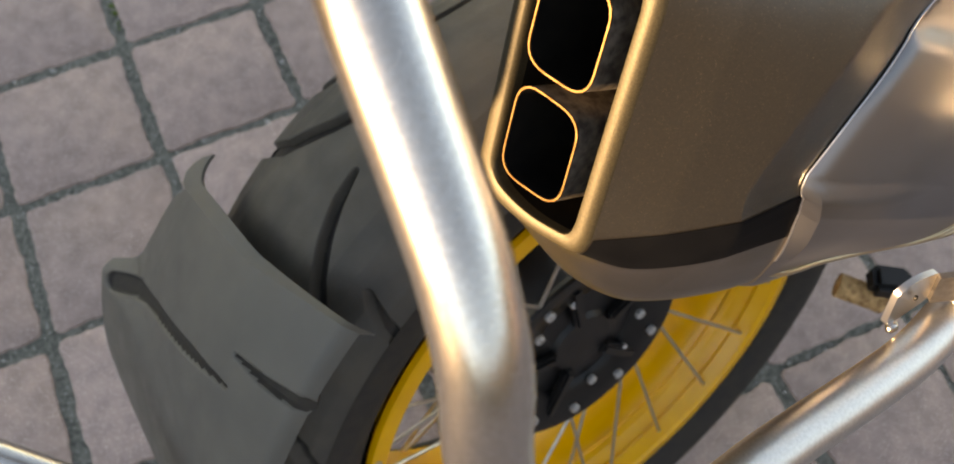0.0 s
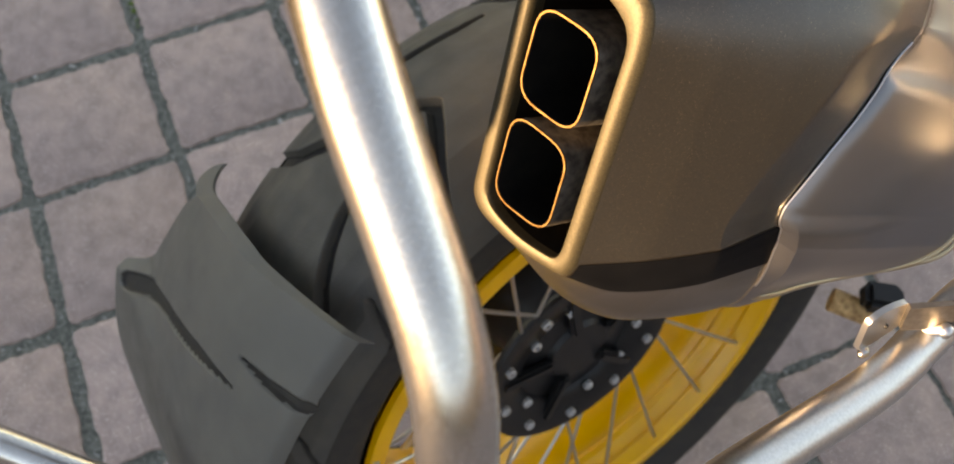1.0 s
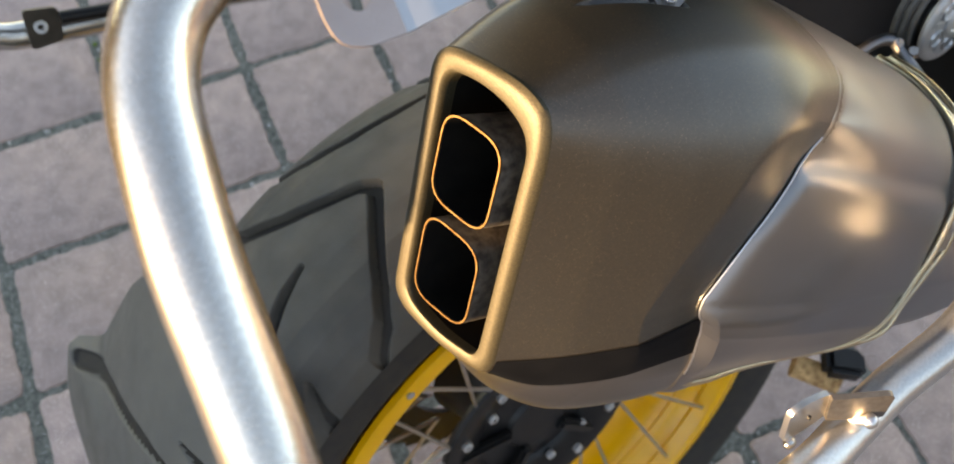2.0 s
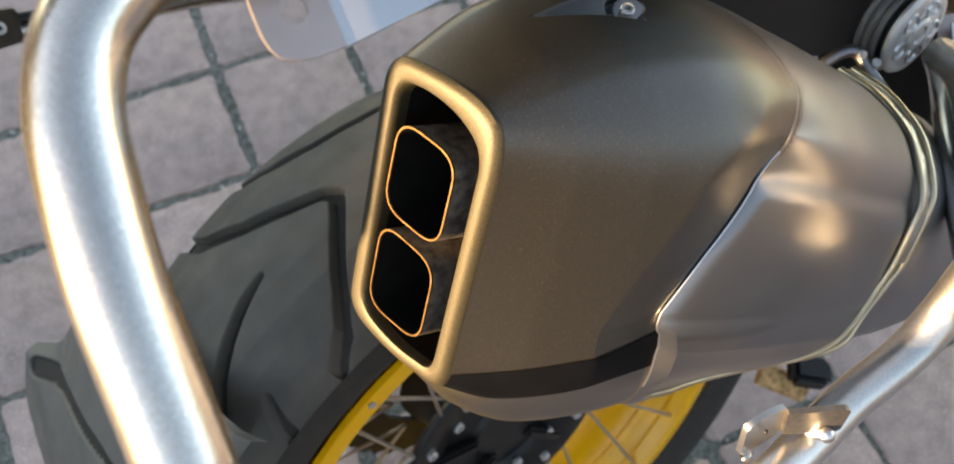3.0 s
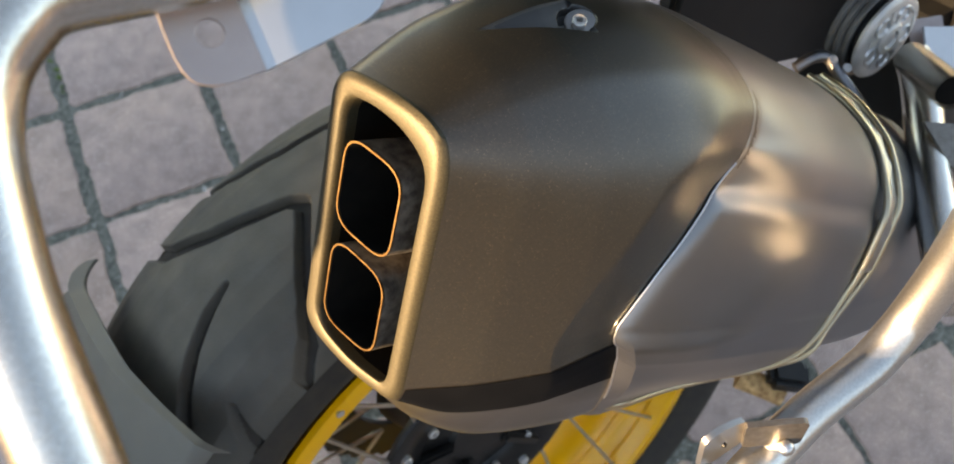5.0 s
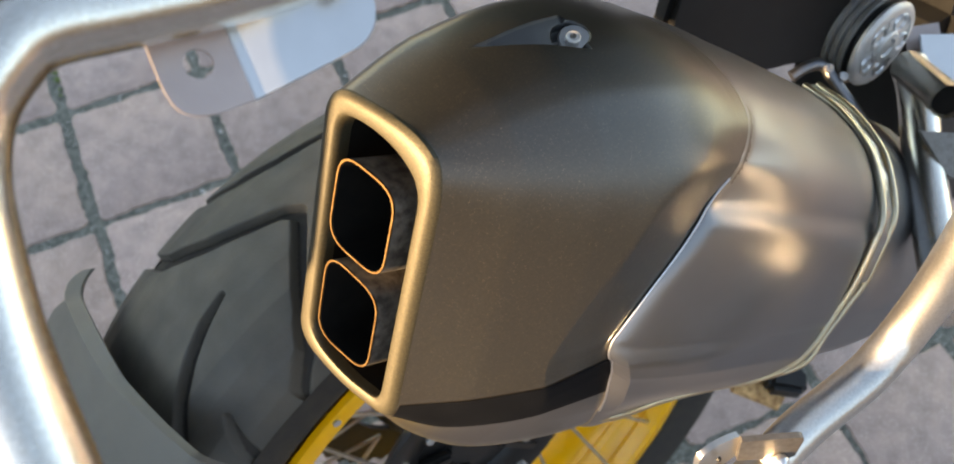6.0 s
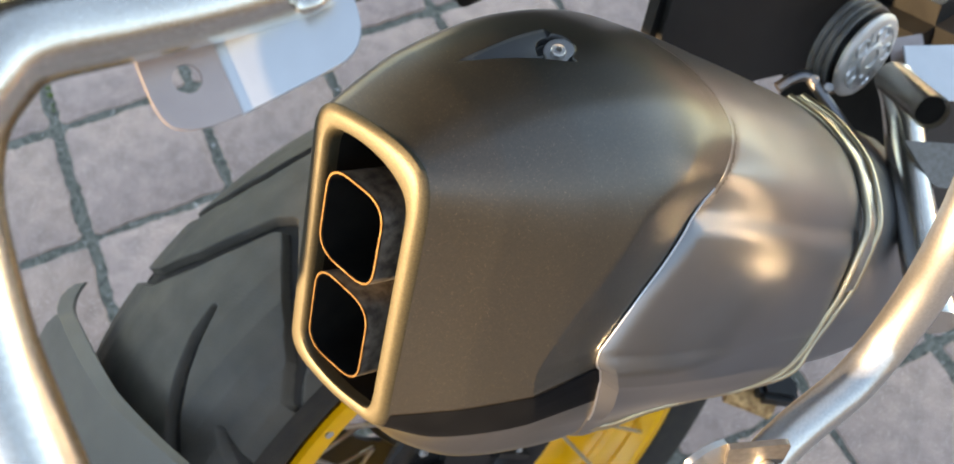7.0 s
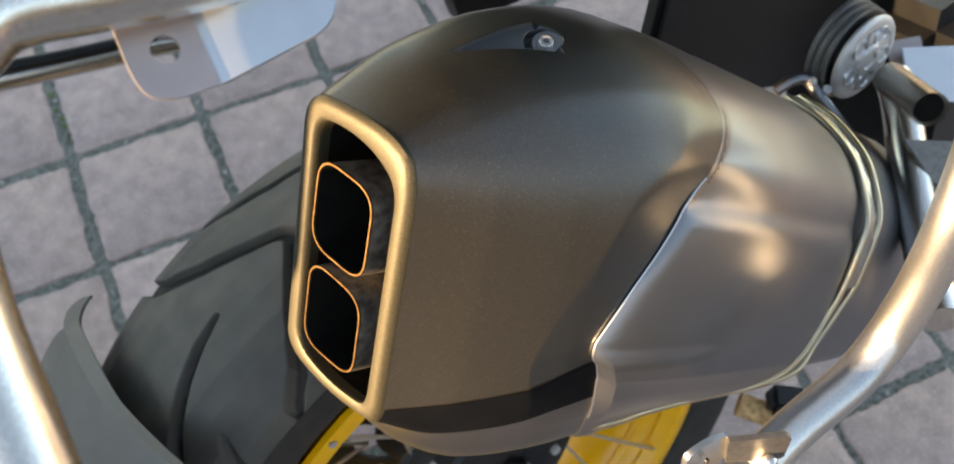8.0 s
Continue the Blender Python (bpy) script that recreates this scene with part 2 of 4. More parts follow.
# outline corners (r, v): back top, top, shoulder, flank top, flank foot, chamfer foot, bottom, back bottom
SECTIONS = [
    (0.000, [(-0.0305, 0.0665), (-0.005, 0.0695), (0.018, 0.0690), (0.0310, 0.060), (0.0312, -0.0590), (0.0287, -0.0690), (0.0, -0.0725), (-0.0308, -0.0655)]),
    (0.030, [(-0.040, 0.086), (-0.008, 0.087), (0.026, 0.079), (0.0435, 0.060), (0.0468, -0.0500), (0.0385, -0.0745), (0.012, -0.106), (-0.042, -0.080)]),
    (0.065, [(-0.046, 0.0995), (-0.008, 0.1005), (0.034, 0.087), (0.0560, 0.057), (0.0605, -0.0395), (0.051, -0.0685), (0.024, -0.124), (-0.050, -0.098)]),
    (0.105, [(-0.050, 0.1025), (-0.006, 0.1055), (0.042, 0.091), (0.0670, 0.053), (0.0720, -0.0305), (0.0625, -0.0575), (0.036, -0.124), (-0.054, -0.095)]),
    (0.145, [(-0.050, 0.0960), (-0.004, 0.1000), (0.046, 0.087), (0.0710, 0.049), (0.0750, -0.0310), (0.066, -0.0575), (0.040, -0.120), (-0.054, -0.095)]),
    (0.200, [(-0.046, 0.0825), (0.0, 0.0855), (0.046, 0.075), (0.0730, 0.042), (0.0770, -0.030), (0.0640, -0.077), (0.040, -0.110), (-0.050, -0.090)]),
    (0.270, [(-0.036, 0.0650), (0.0, 0.0665), (0.042, 0.057), (0.0710, 0.028), (0.0775, -0.036), (0.0740, -0.069), (0.047, -0.107), (-0.044, -0.080)]),
    (0.340, [(-0.028, 0.046), (0.0, 0.046), (0.034, 0.036), (0.0620, 0.008), (0.0760, -0.045), (0.0715, -0.082), (0.045, -0.106), (-0.036, -0.075)]),
    (0.430, [(-0.020, 0.024), (0.0, 0.022), (0.028, 0.010), (0.0500, -0.020), (0.0680, -0.055), (0.0640, -0.092), (0.040, -0.112), (-0.030, -0.080)]),
]
RADII = [0.026, 0.034, 0.030, 0.044, 0.003, 0.006, 0.034, 0.026]
NC = 20
FACE_R, FACE_V = 0.23, -0.09        # how the end face is turned


def fp(s, r, v):
    """A place on the muffler; towards the end the outline turns with the end face."""
    return mp3(s + (FACE_R * r + FACE_V * v) * max(0.0, 1 - max(s, 0) / 0.09) ** 1.5, r, v)


def section(s):
    """The outline at s, by a smooth curve through the sections."""
    n = len(SECTIONS)
    i = 0
    while i < n - 2 and s > SECTIONS[i + 1][0]:
        i += 1
    s0, s1 = SECTIONS[i][0], SECTIONS[i + 1][0]
    t = (s - s0) / (s1 - s0)
    out = []
    for k in range(8):
        p = Vector(SECTIONS[max(i - 1, 0)][1][k])
        a = Vector(SECTIONS[i][1][k])
        b = Vector(SECTIONS[i + 1][1][k])
        q = Vector(SECTIONS[min(i + 2, n - 1)][1][k])
        ma = (b - p) * (0.5 if i else 1.0)
        mb = (q - a) * (0.5 if i + 2 < n else 1.0)
        out.append(a * (2 * t ** 3 - 3 * t * t + 1) + ma * (t ** 3 - 2 * t * t + t) + b * (-2 * t ** 3 + 3 * t * t) + mb * (t ** 3 - t * t))
    f = min(1, max(s, 0) / 0.08)
    rad = [r * (0.5 + 0.5 * f) if j not in (4, 5) else r for j, r in enumerate(RADII)]
    ring = rounded(out, rad, NC, 24)
    return ring


RINGS = [section(0.001 * i) for i in range(431)]
PER = len(RINGS[0])


def pt(s, k, grow=0.0):
    """The point k of the outline at s, moved outward by grow."""
    x = min(max(s, 0.0) * 1000, 429.99)
    i = int(x)
    a, b = RINGS[i], RINGS[i + 1]

    def one(j):
        return a[j % PER].lerp(b[j % PER], x - i)

    j = int(math.floor(k))
    p = one(j)
    if k != j:
        t, p0, p2, p3 = k - j, one(j - 1), one(j + 1), one(j + 2)
        p = 0.5 * ((2 * p) + (p2 - p0) * t + (2 * p0 - 5 * p + 4 * p2 - p3) * t * t + (3 * p - p0 - 3 * p2 + p3) * t ** 3)
    if grow:
        d = one(j + 1) - one(j - 1)
        p = p + Vector((-d.y, d.x)).normalized() * grow
    return p


muffler = new("muffler", None)
muffler.parent = bike
tagged(muffler, "bronze coated silencer with twin outlets and steel front section")
SEAM = [(0.110, 0.156), (0.098, 0.1555), (0.088, 0.1525), (0.077, 0.1475), (0.067, 0.1395), (0.060, 0.1345), (0.052, 0.130), (0.050, 0.128), (0.044, 0.1255), (0.013, 0.111), (-0.018, 0.0985), (-0.024, 0.0990), (-0.031, 0.102), (-0.042, 0.109), (-0.075, 0.121), (-0.090, 0.128), (-0.110, 0.136)]


def seam(k):
    """Where along the muffler the steel front section begins, round its outline."""
    p = pt(0.12, k)
    if p.x < 0.0:
        return max(0.135, 0.156 + 0.45 * p.x)
    for (v1, a), (v2, b) in zip(SEAM, SEAM[1:]):
        if v2 <= p.y <= v1:
            return a + (b - a) * (v1 - p.y) / (v1 - v2)
    return 0.140


def ease(t):
    t = min(1.0, max(0.0, t))
    return t * t * (3 - 2 * t)


def dip(k, s):
    """How far the shell sinks in before the seam."""
    p = pt(0.12, k)
    if p.x < 0.0:
        return 0.0
    f = ease((p.y - 0.052) / 0.020)
    wide, deep = 0.036 - 0.010 * f, (0.0085 - 0.0054 * f) * (1 - ease((-0.030 - p.y) / 0.045))
    return deep * ease(p.x / 0.025) * (1 - ease((p.y - 0.074) / 0.014)) * min(1.0, max(0.0, (s - seam(k) + wide) / wide))


R_TIP, R_FAR, R_NEAR, R_HEAD = Vector((0.0365, -0.0112)), Vector((0.0800, -0.0150)), Vector((0.0800, 0.0088)), Vector((0.0775, -0.0030))


def recess(s, p):
    """The wedge-shaped hollow on top: its floor falls from the far edge to the near one, where a screw sits."""
    if p.y < 0.06 or not 0.034 < s < 0.092:
        return 0.0
    q = Vector((s, p.x))

    def off(a, b, c):
        n = Vector((a.y - b.y, b.x - a.x)).normalized()
        d = n.dot(c - a)
        return n.dot(q - a) * (1 if d > 0 else -1), abs(d)

    far, span = off(R_TIP, R_FAR, R_NEAR)
    near, _ = off(R_TIP, R_NEAR, R_FAR)
    end, _ = off(R_FAR, R_NEAR, R_TIP)
    wedge = 0.0105 * min(1.0, max(0.0, far) / span) * ease(near / 0.0011) * ease(end / 0.0012)
    seat = 0.0048 * ease((0.0082 - (q - R_HEAD).length) / 0.0014) * ease(near / 0.0011)
    return max(wedge, seat)


ALONG = [0.0006 + 0.0012 * i for i in range(25)] + [0.0306 + 0.00045 * i for i in range(138)] + [0.0927 + 0.0009 * i for i in range(90)]
# finer columns where the hollow is cut
COLS = []
for k in range(PER):
    p = pt(0.06, k)
    n = 7 if p.y > 0.06 and -0.036 < p.x < 0.026 else 1
    COLS += [k + j / n for j in range(n)]
bm = bmesh.new()
rows = []
for s in ALONG:
    row = []
    for k in COLS:
        p = pt(s, k)
        row.append(bm.verts.new(fp(s, *pt(s, k, -dip(k, s) - recess(s, p) + 1e-9))))
    rows.append(row)
for s, a, b in zip(ALONG, rows, rows[1:]):
    for k in range(len(a)):
        if s < seam(COLS[k]) + 0.003:
            bm.faces.new((a[k], a[(k + 1) % len(a)], b[(k + 1) % len(a)], b[k]))
for f in bm.faces:
    d = sum((v.co for v in f.verts), Vector()) / len(f.verts) - M0
    if d.dot(AV) > 0.06 and recess(d.dot(AX), Vector((d.dot(AR), d.dot(AV)))) > 0.0005:
        f.material_index = 1
shell = part("shell", bm, (M_SHELL, M_INSERT), muffler, "matt bronze-black coated shell", angle=30)

# black strip laid over the chamfer; its colour stands in for shade
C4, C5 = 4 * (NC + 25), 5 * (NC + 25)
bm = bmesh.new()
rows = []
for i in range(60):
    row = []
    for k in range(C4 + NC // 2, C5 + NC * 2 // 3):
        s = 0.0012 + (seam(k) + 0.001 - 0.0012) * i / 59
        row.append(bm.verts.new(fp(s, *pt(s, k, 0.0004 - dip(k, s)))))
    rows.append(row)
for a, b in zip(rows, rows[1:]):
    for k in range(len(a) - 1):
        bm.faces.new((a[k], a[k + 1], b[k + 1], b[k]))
part("lower_trim", bm, M_CHAMFER_SHADE, muffler, "black strip along the lower edge in place of its shade", angle=24)


def sink(k):
    return dip(k, seam(k))


def step(k):
    """Height of the steel's edge over the shell; it runs out towards the top."""
    return 1 - 0.8 * ease((pt(0.12, k).y - 0.045) / 0.02)


def line_at(keys, s):
    for (a, p), (b, q) in zip(keys, keys[1:]):
        if s <= b:
            return p + (q - p) * (s - a) / (b - a)
    return keys[-1][1]


FOLD_UP = [(0.09, 0.058), (0.133, 0.0510), (0.188, 0.0418), (0.267, 0.0245), (0.43, -0.02)]
FOLD_LOW = [(0.09, -0.019), (0.107, -0.0200), (0.157, -0.0225), (0.232, -0.0345), (0.43, -0.07)]


def press(s, p):
    """The two pressed folds that run along the flank of the steel section."""
    if p.x < 0.03:
        return 0.0
    up, low = line_at(FOLD_UP, s), line_at(FOLD_LOW, s)
    a = min(1.0, max(0.0, (up - p.y) / 0.0085))
    b = min(1.0, max(0.0, (low - p.y) / 0.0180))
    return (-0.0012 + 0.0028 * a + 0.0048 * b * (1 - ease((low - 0.030 - p.y) / 0.03))) * ease((p.x - 0.03) / 0.02) * ease((0.285 - s) / 0.02)


# steel front section, its rear edge cut in steps
bm = bmesh.new()
cols = []
for k in range(PER):
    s0 = seam(k)
    col = [mp3(s0 + 0.0002, *pt(s0, k, -0.0066 - 0.001)), mp3(s0, *pt(s0, k, 0.0006 * step(k) - sink(k)))]
    for i in range(48):
        s = s0 + 0.0010 + (0.425 - s0) * (i / 47) ** 1.3
        fade = max(0.0, 1 - (s - s0) / 0.085) ** 2
        p = pt(s, k, 0.0012 * max(step(k), min(1.0, (s - s0) / 0.05)) - sink(k) * fade + press(s, pt(s, k)) * ease((s - s0) / 0.006))
        col.append(mp3(s, p.x, p.y))
    cols.append([bm.verts.new(c) for c in col])
for a, b in zip(cols, cols[1:] + cols[:1]):
    for i in range(len(a) - 1):
        bm.faces.new((a[i], a[i + 1], b[i + 1], b[i]))
bm.faces.new([c[-1] for c in cols])
front = part("front_section", bm, M_STEEL, muffler, "satin stainless steel front section", angle=24)

# rolled bright edge of the steel along the seam
edge = [k for k in range(PER) if pt(0.12, k).x > 0.03 and -0.075 < pt(0.12, k).y < 0.066]
line = [mp3(seam(k) + 0.0006, *pt(seam(k), k, 0.0009 * step(k) - sink(k))) for k in edge]
part("rolled_edge", sweep(line[::2], 0.0006, 8, steps=2), M_PLATE, front, "bright rolled edge of the steel section")

# end frame: a flat band, narrower towards the outside, with an opening of its own
INNER = rounded([(-0.0222, 0.0580), (-0.005, 0.0608), (0.0112, 0.0580), (0.0238, 0.0492), (0.0238, -0.0560), (0.0214, -0.0622), (0.0, -0.0645), (-0.0222, -0.0580)],
                [0.010, 0.014, 0.009, 0.010, 0.006, 0.004, 0.012, 0.011], NC, 24)


def band(k, t, grow=0.0):
    """A place on the end face between the outline (t 0) and the opening (t 1)."""
    return pt(0.0, k, grow).lerp(INNER[k], t)


bm = bmesh.new()
prof = [(0.014, 0.0, 0.0003), (0.005, 0.0, 0.0005), (0.0016, 0.0, 0.0005), (-0.0006, 0.02, 0.0003), (-0.0020, 0.12, 0.0), (-0.0027, 0.26, 0.0), (-0.0030, 0.45, 0.0), (-0.0030, 0.80, 0.0), (-0.0026, 0.92, 0.0), (-0.0014, 0.99, 0.0), (0.0010, 1.0, 0.0), (0.0040, 1.0, 0.0)]
rings = [[bm.verts.new(fp(s, p.x, p.y)) for p in (band(k, t, g) for k in range(PER))] for s, t, g in prof]
for a, b in zip(rings, rings[1:]):
    bridge(bm, a, b)
part("end_frame", bm, M_FRAME, muffler, "gold bronze end frame")

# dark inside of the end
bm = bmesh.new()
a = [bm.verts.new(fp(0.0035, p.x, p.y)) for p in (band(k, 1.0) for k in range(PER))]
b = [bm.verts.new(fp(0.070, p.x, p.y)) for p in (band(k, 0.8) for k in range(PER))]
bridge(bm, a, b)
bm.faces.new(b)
part("inner_well", bm, M_SOOT_SHADE, muffler, "near-black recess")

# twin outlet pipes
UP = [(-0.0165, 0.0445), (0.0155, 0.0425), (0.0150, -0.0010), (-0.0175, 0.0010)]
LOW = [(-0.0175, -0.0065), (0.0150, -0.0095), (0.0150, -0.0535), (-0.0180, -0.0525)]
for corners, st in ((UP, -0.004), (LOW, -0.003)):
    out = rounded(corners, 0.0115, 6)
    c = sum(out, Vector((0, 0))) / len(out)
    inn = [p - (p - c).normalized() * 0.0009 for p in out]

    def deep(p, s, k=1.0):
        return fp(0.0, p.x, p.y) + AX * s + AR * (p.x * (k - 1)) + AV * (p.y * (k - 1))

    bm = bmesh.new()
    rr = [[bm.verts.new(deep(p, st + d)) for p in out] for d in (0.07, 0.02, 0.0)]
    bridge(bm, rr[0], rr[1]), bridge(bm, rr[1], rr[2])
    ob = part("outlet_pipe", bm, M_PIPE, muffler, "sooty steel outlet pipe")
    bm = bmesh.new()
    rr = [[bm.verts.new(deep(p, st + d)) for p in ring] for ring, d in ((out, 0.0008), (out, -0.0002), (inn, -0.0002), (inn, 0.0008))]
    for x, y in zip(rr, rr[1:]):
        bridge(bm, x, y)
    part("pipe_edge", bm, M_EDGE, ob, "heat-tinted bare metal pipe rim")
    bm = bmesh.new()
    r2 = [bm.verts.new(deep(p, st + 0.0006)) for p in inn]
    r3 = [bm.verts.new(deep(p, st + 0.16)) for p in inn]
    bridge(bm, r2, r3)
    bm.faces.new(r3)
    part("pipe_bore", bm, M_SOOT_SHADE, ob, "black sooty bore")
# small raised dot added to stand in for a glint in the opening
part("rivet", sweep([fp(0.006, 0.0225, -0.010), fp(0.003, 0.0225, -0.010)], 0.0013, 10), M_EDGE, muffler, "small brass-coloured dot in place of a glint")

# folded seam round the front section: two beads with a flat strip between
BEAD = [(0.140, 0.0500, -0.0890), (0.175, 0.0550, -0.0885), (0.206, 0.0605, -0.0835), (0.232, 0.0680, -0.0740), (0.250, 0.0735, -0.0640), (0.263, 0.0770, -0.0500), (0.272, 0.0785, -0.0300), (0.276, 0.0785, -0.0120), (0.278, 0.0750, 0.0140), (0.281, 0.0690, 0.0280), (0.287, 0.0540, 0.0420), (0.293, 0.0380, 0.0510), (0.300, 0.0100, 0.0580), (0.305, -0.0200, 0.0590)]


def lay(s, r, v):
    """The same place, laid on the flank of the front section."""
    best = min((k for k in range(PER) if pt(s, k).x > 0.0), key=lambda k: abs(pt(s, k).y - v) - (1 if pt(s, k).x > 0.045 and v < 0.02 else 0))
    p = pt(s, best)
    return mp3(s, max(r, (p.x if v < 0.02 else r) + 0.0012 + (press(s, p) if v < 0.02 else 0)), v)


part("seam_bead", sweep([mp3(0.122, 0.0440, -0.0900)] + [lay(*p) for p in BEAD], 0.0021, 12), M_BEAD, front, "bright folded steel seam")
BEAD2 = [(s + 0.014 * min(1, i / 3), r * (1 - 0.01 * min(1, i / 3)), v) for i, (s, r, v) in enumerate(BEAD)]
part("seam_bead", sweep([lay(*p) for p in BEAD2[2:]], 0.0021, 12), M_BEAD, front, "bright folded steel seam")
bm = bmesh.new()
bl = [mp3(s - 0.001, r + 0.0010, v) for s, r, v in BEAD[7:]]
b2 = [mp3(s + 0.017, r + 0.0006, v) for s, r, v in BEAD[7:]]
va = [bm.verts.new(p) for p in bl]
vb = [bm.verts.new(p) for p in b2]
for i in range(len(va) - 1):
    bm.faces.new((va[i], va[i + 1], vb[i + 1], vb[i]))
bmesh.ops.solidify(bm, geom=bm.faces[:], thickness=0.0016)
part("clamp_strap", bm, M_PLATE, front, "flat steel clamp strap")

# screw in the recess on top of the shell
SC = mp3(0.0765, -0.0005, 0.0985)


def screw(at, axis, rad, parent, label):
    """A round screw head with a socket, its axis outward."""
    q = Vector(axis).normalized().to_track_quat("Z", "Y").to_matrix().to_4x4()
    bm = lathe([(0.0, -0.001), (rad * 0.42, -0.001), (rad * 0.45, rad * 0.55), (rad * 0.85, rad * 0.55), (rad, rad * 0.4), (rad, -rad * 0.5)], 20, "z")
    bm.transform(Matrix.Translation(at) @ q)
    return part("screw", bm, M_ALU, parent, label)


nose = (AV * 0.80 + AR * 0.35 - AX * 0.48).normalized()
screw(SC, nose, 0.0031, muffler, "socket head screw")
bm = lathe([(0.0070, -0.004), (0.0070, -0.0014), (0.0064, -0.0006), (0.0, -0.0006)], 24, "z")
bm.transform(Matrix.Translation(SC + AX * 0.002 - AR * 0.001) @ nose.to_track_quat("Z", "Y").to_matrix().to_4x4())
part("screw_seat", bm, M_PLATE, muffler, "round screw seat")

# --- wheel
wheel = new("rear_wheel", None)
wheel.parent = bike
tagged(wheel, "spoked rear wheel with yellow rim and dusty tyre")
TY = 0.012


def tyre_r(y):
    """Radius of the tread and sidewall across the tyre."""
    near = [(0.0, 0.318), (0.025, 0.3172), (0.045, 0.3145), (0.060, 0.3090), (0.072, 0.3000), (0.080, 0.2900), (0.0855, 0.2780)]
    far = [(0.0, 0.318), (0.025, 0.3175), (0.045, 0.3155), (0.060, 0.3115), (0.072, 0.3055), (0.080, 0.3005), (0.086, 0.2955), (0.0905, 0.2860)]
    a = abs(y)
    pts = far if y > 0 else near
    for (y0, r0), (y1, r1) in zip(pts, pts[1:]):
        if a <= y1:
            return r0 + (r1 - r0) * (a - y0) / (y1 - y0)
    return pts[-1][1]


# grooves as (angle, y, half width) along the tread, in one pitch of 34 degrees
GROOVES = [
    [(122.0, 0.104, 0.0052), (121.6, 0.098, 0.0052), (120.4, 0.084, 0.0052), (118.3, 0.064, 0.0050), (112.5, 0.0415, 0.0045), (106.8, 0.0255, 0.0042), (102.9, 0.0160, 0.0040), (101.6, 0.0080, 0.0045), (103.0, -0.0060, 0.0042), (105.5, -0.0270, 0.0040), (108.2, -0.0480, 0.0036), (111.0, -0.0620, 0.0032), (115.2, -0.0710, 0.0020)],
    [(114.0, -0.0005, 0.0015), (117.5, -0.0060, 0.0038), (121.4, -0.0160, 0.0042), (125.4, -0.0300, 0.0045), (130.0, -0.0500, 0.0040)],
    [(122.6, -0.0570, 0.0015), (124.6, -0.0680, 0.0035), (126.5, -0.0790, 0.0040)],
    [(111.5, 0.0990, 0.0034), (109.6, 0.0850, 0.0032), (105.4, 0.0715, 0.0028), (100.0, 0.0610, 0.0024), (93.4, 0.0565, 0.0017), (88.9, 0.0560, 0.0006)],
]


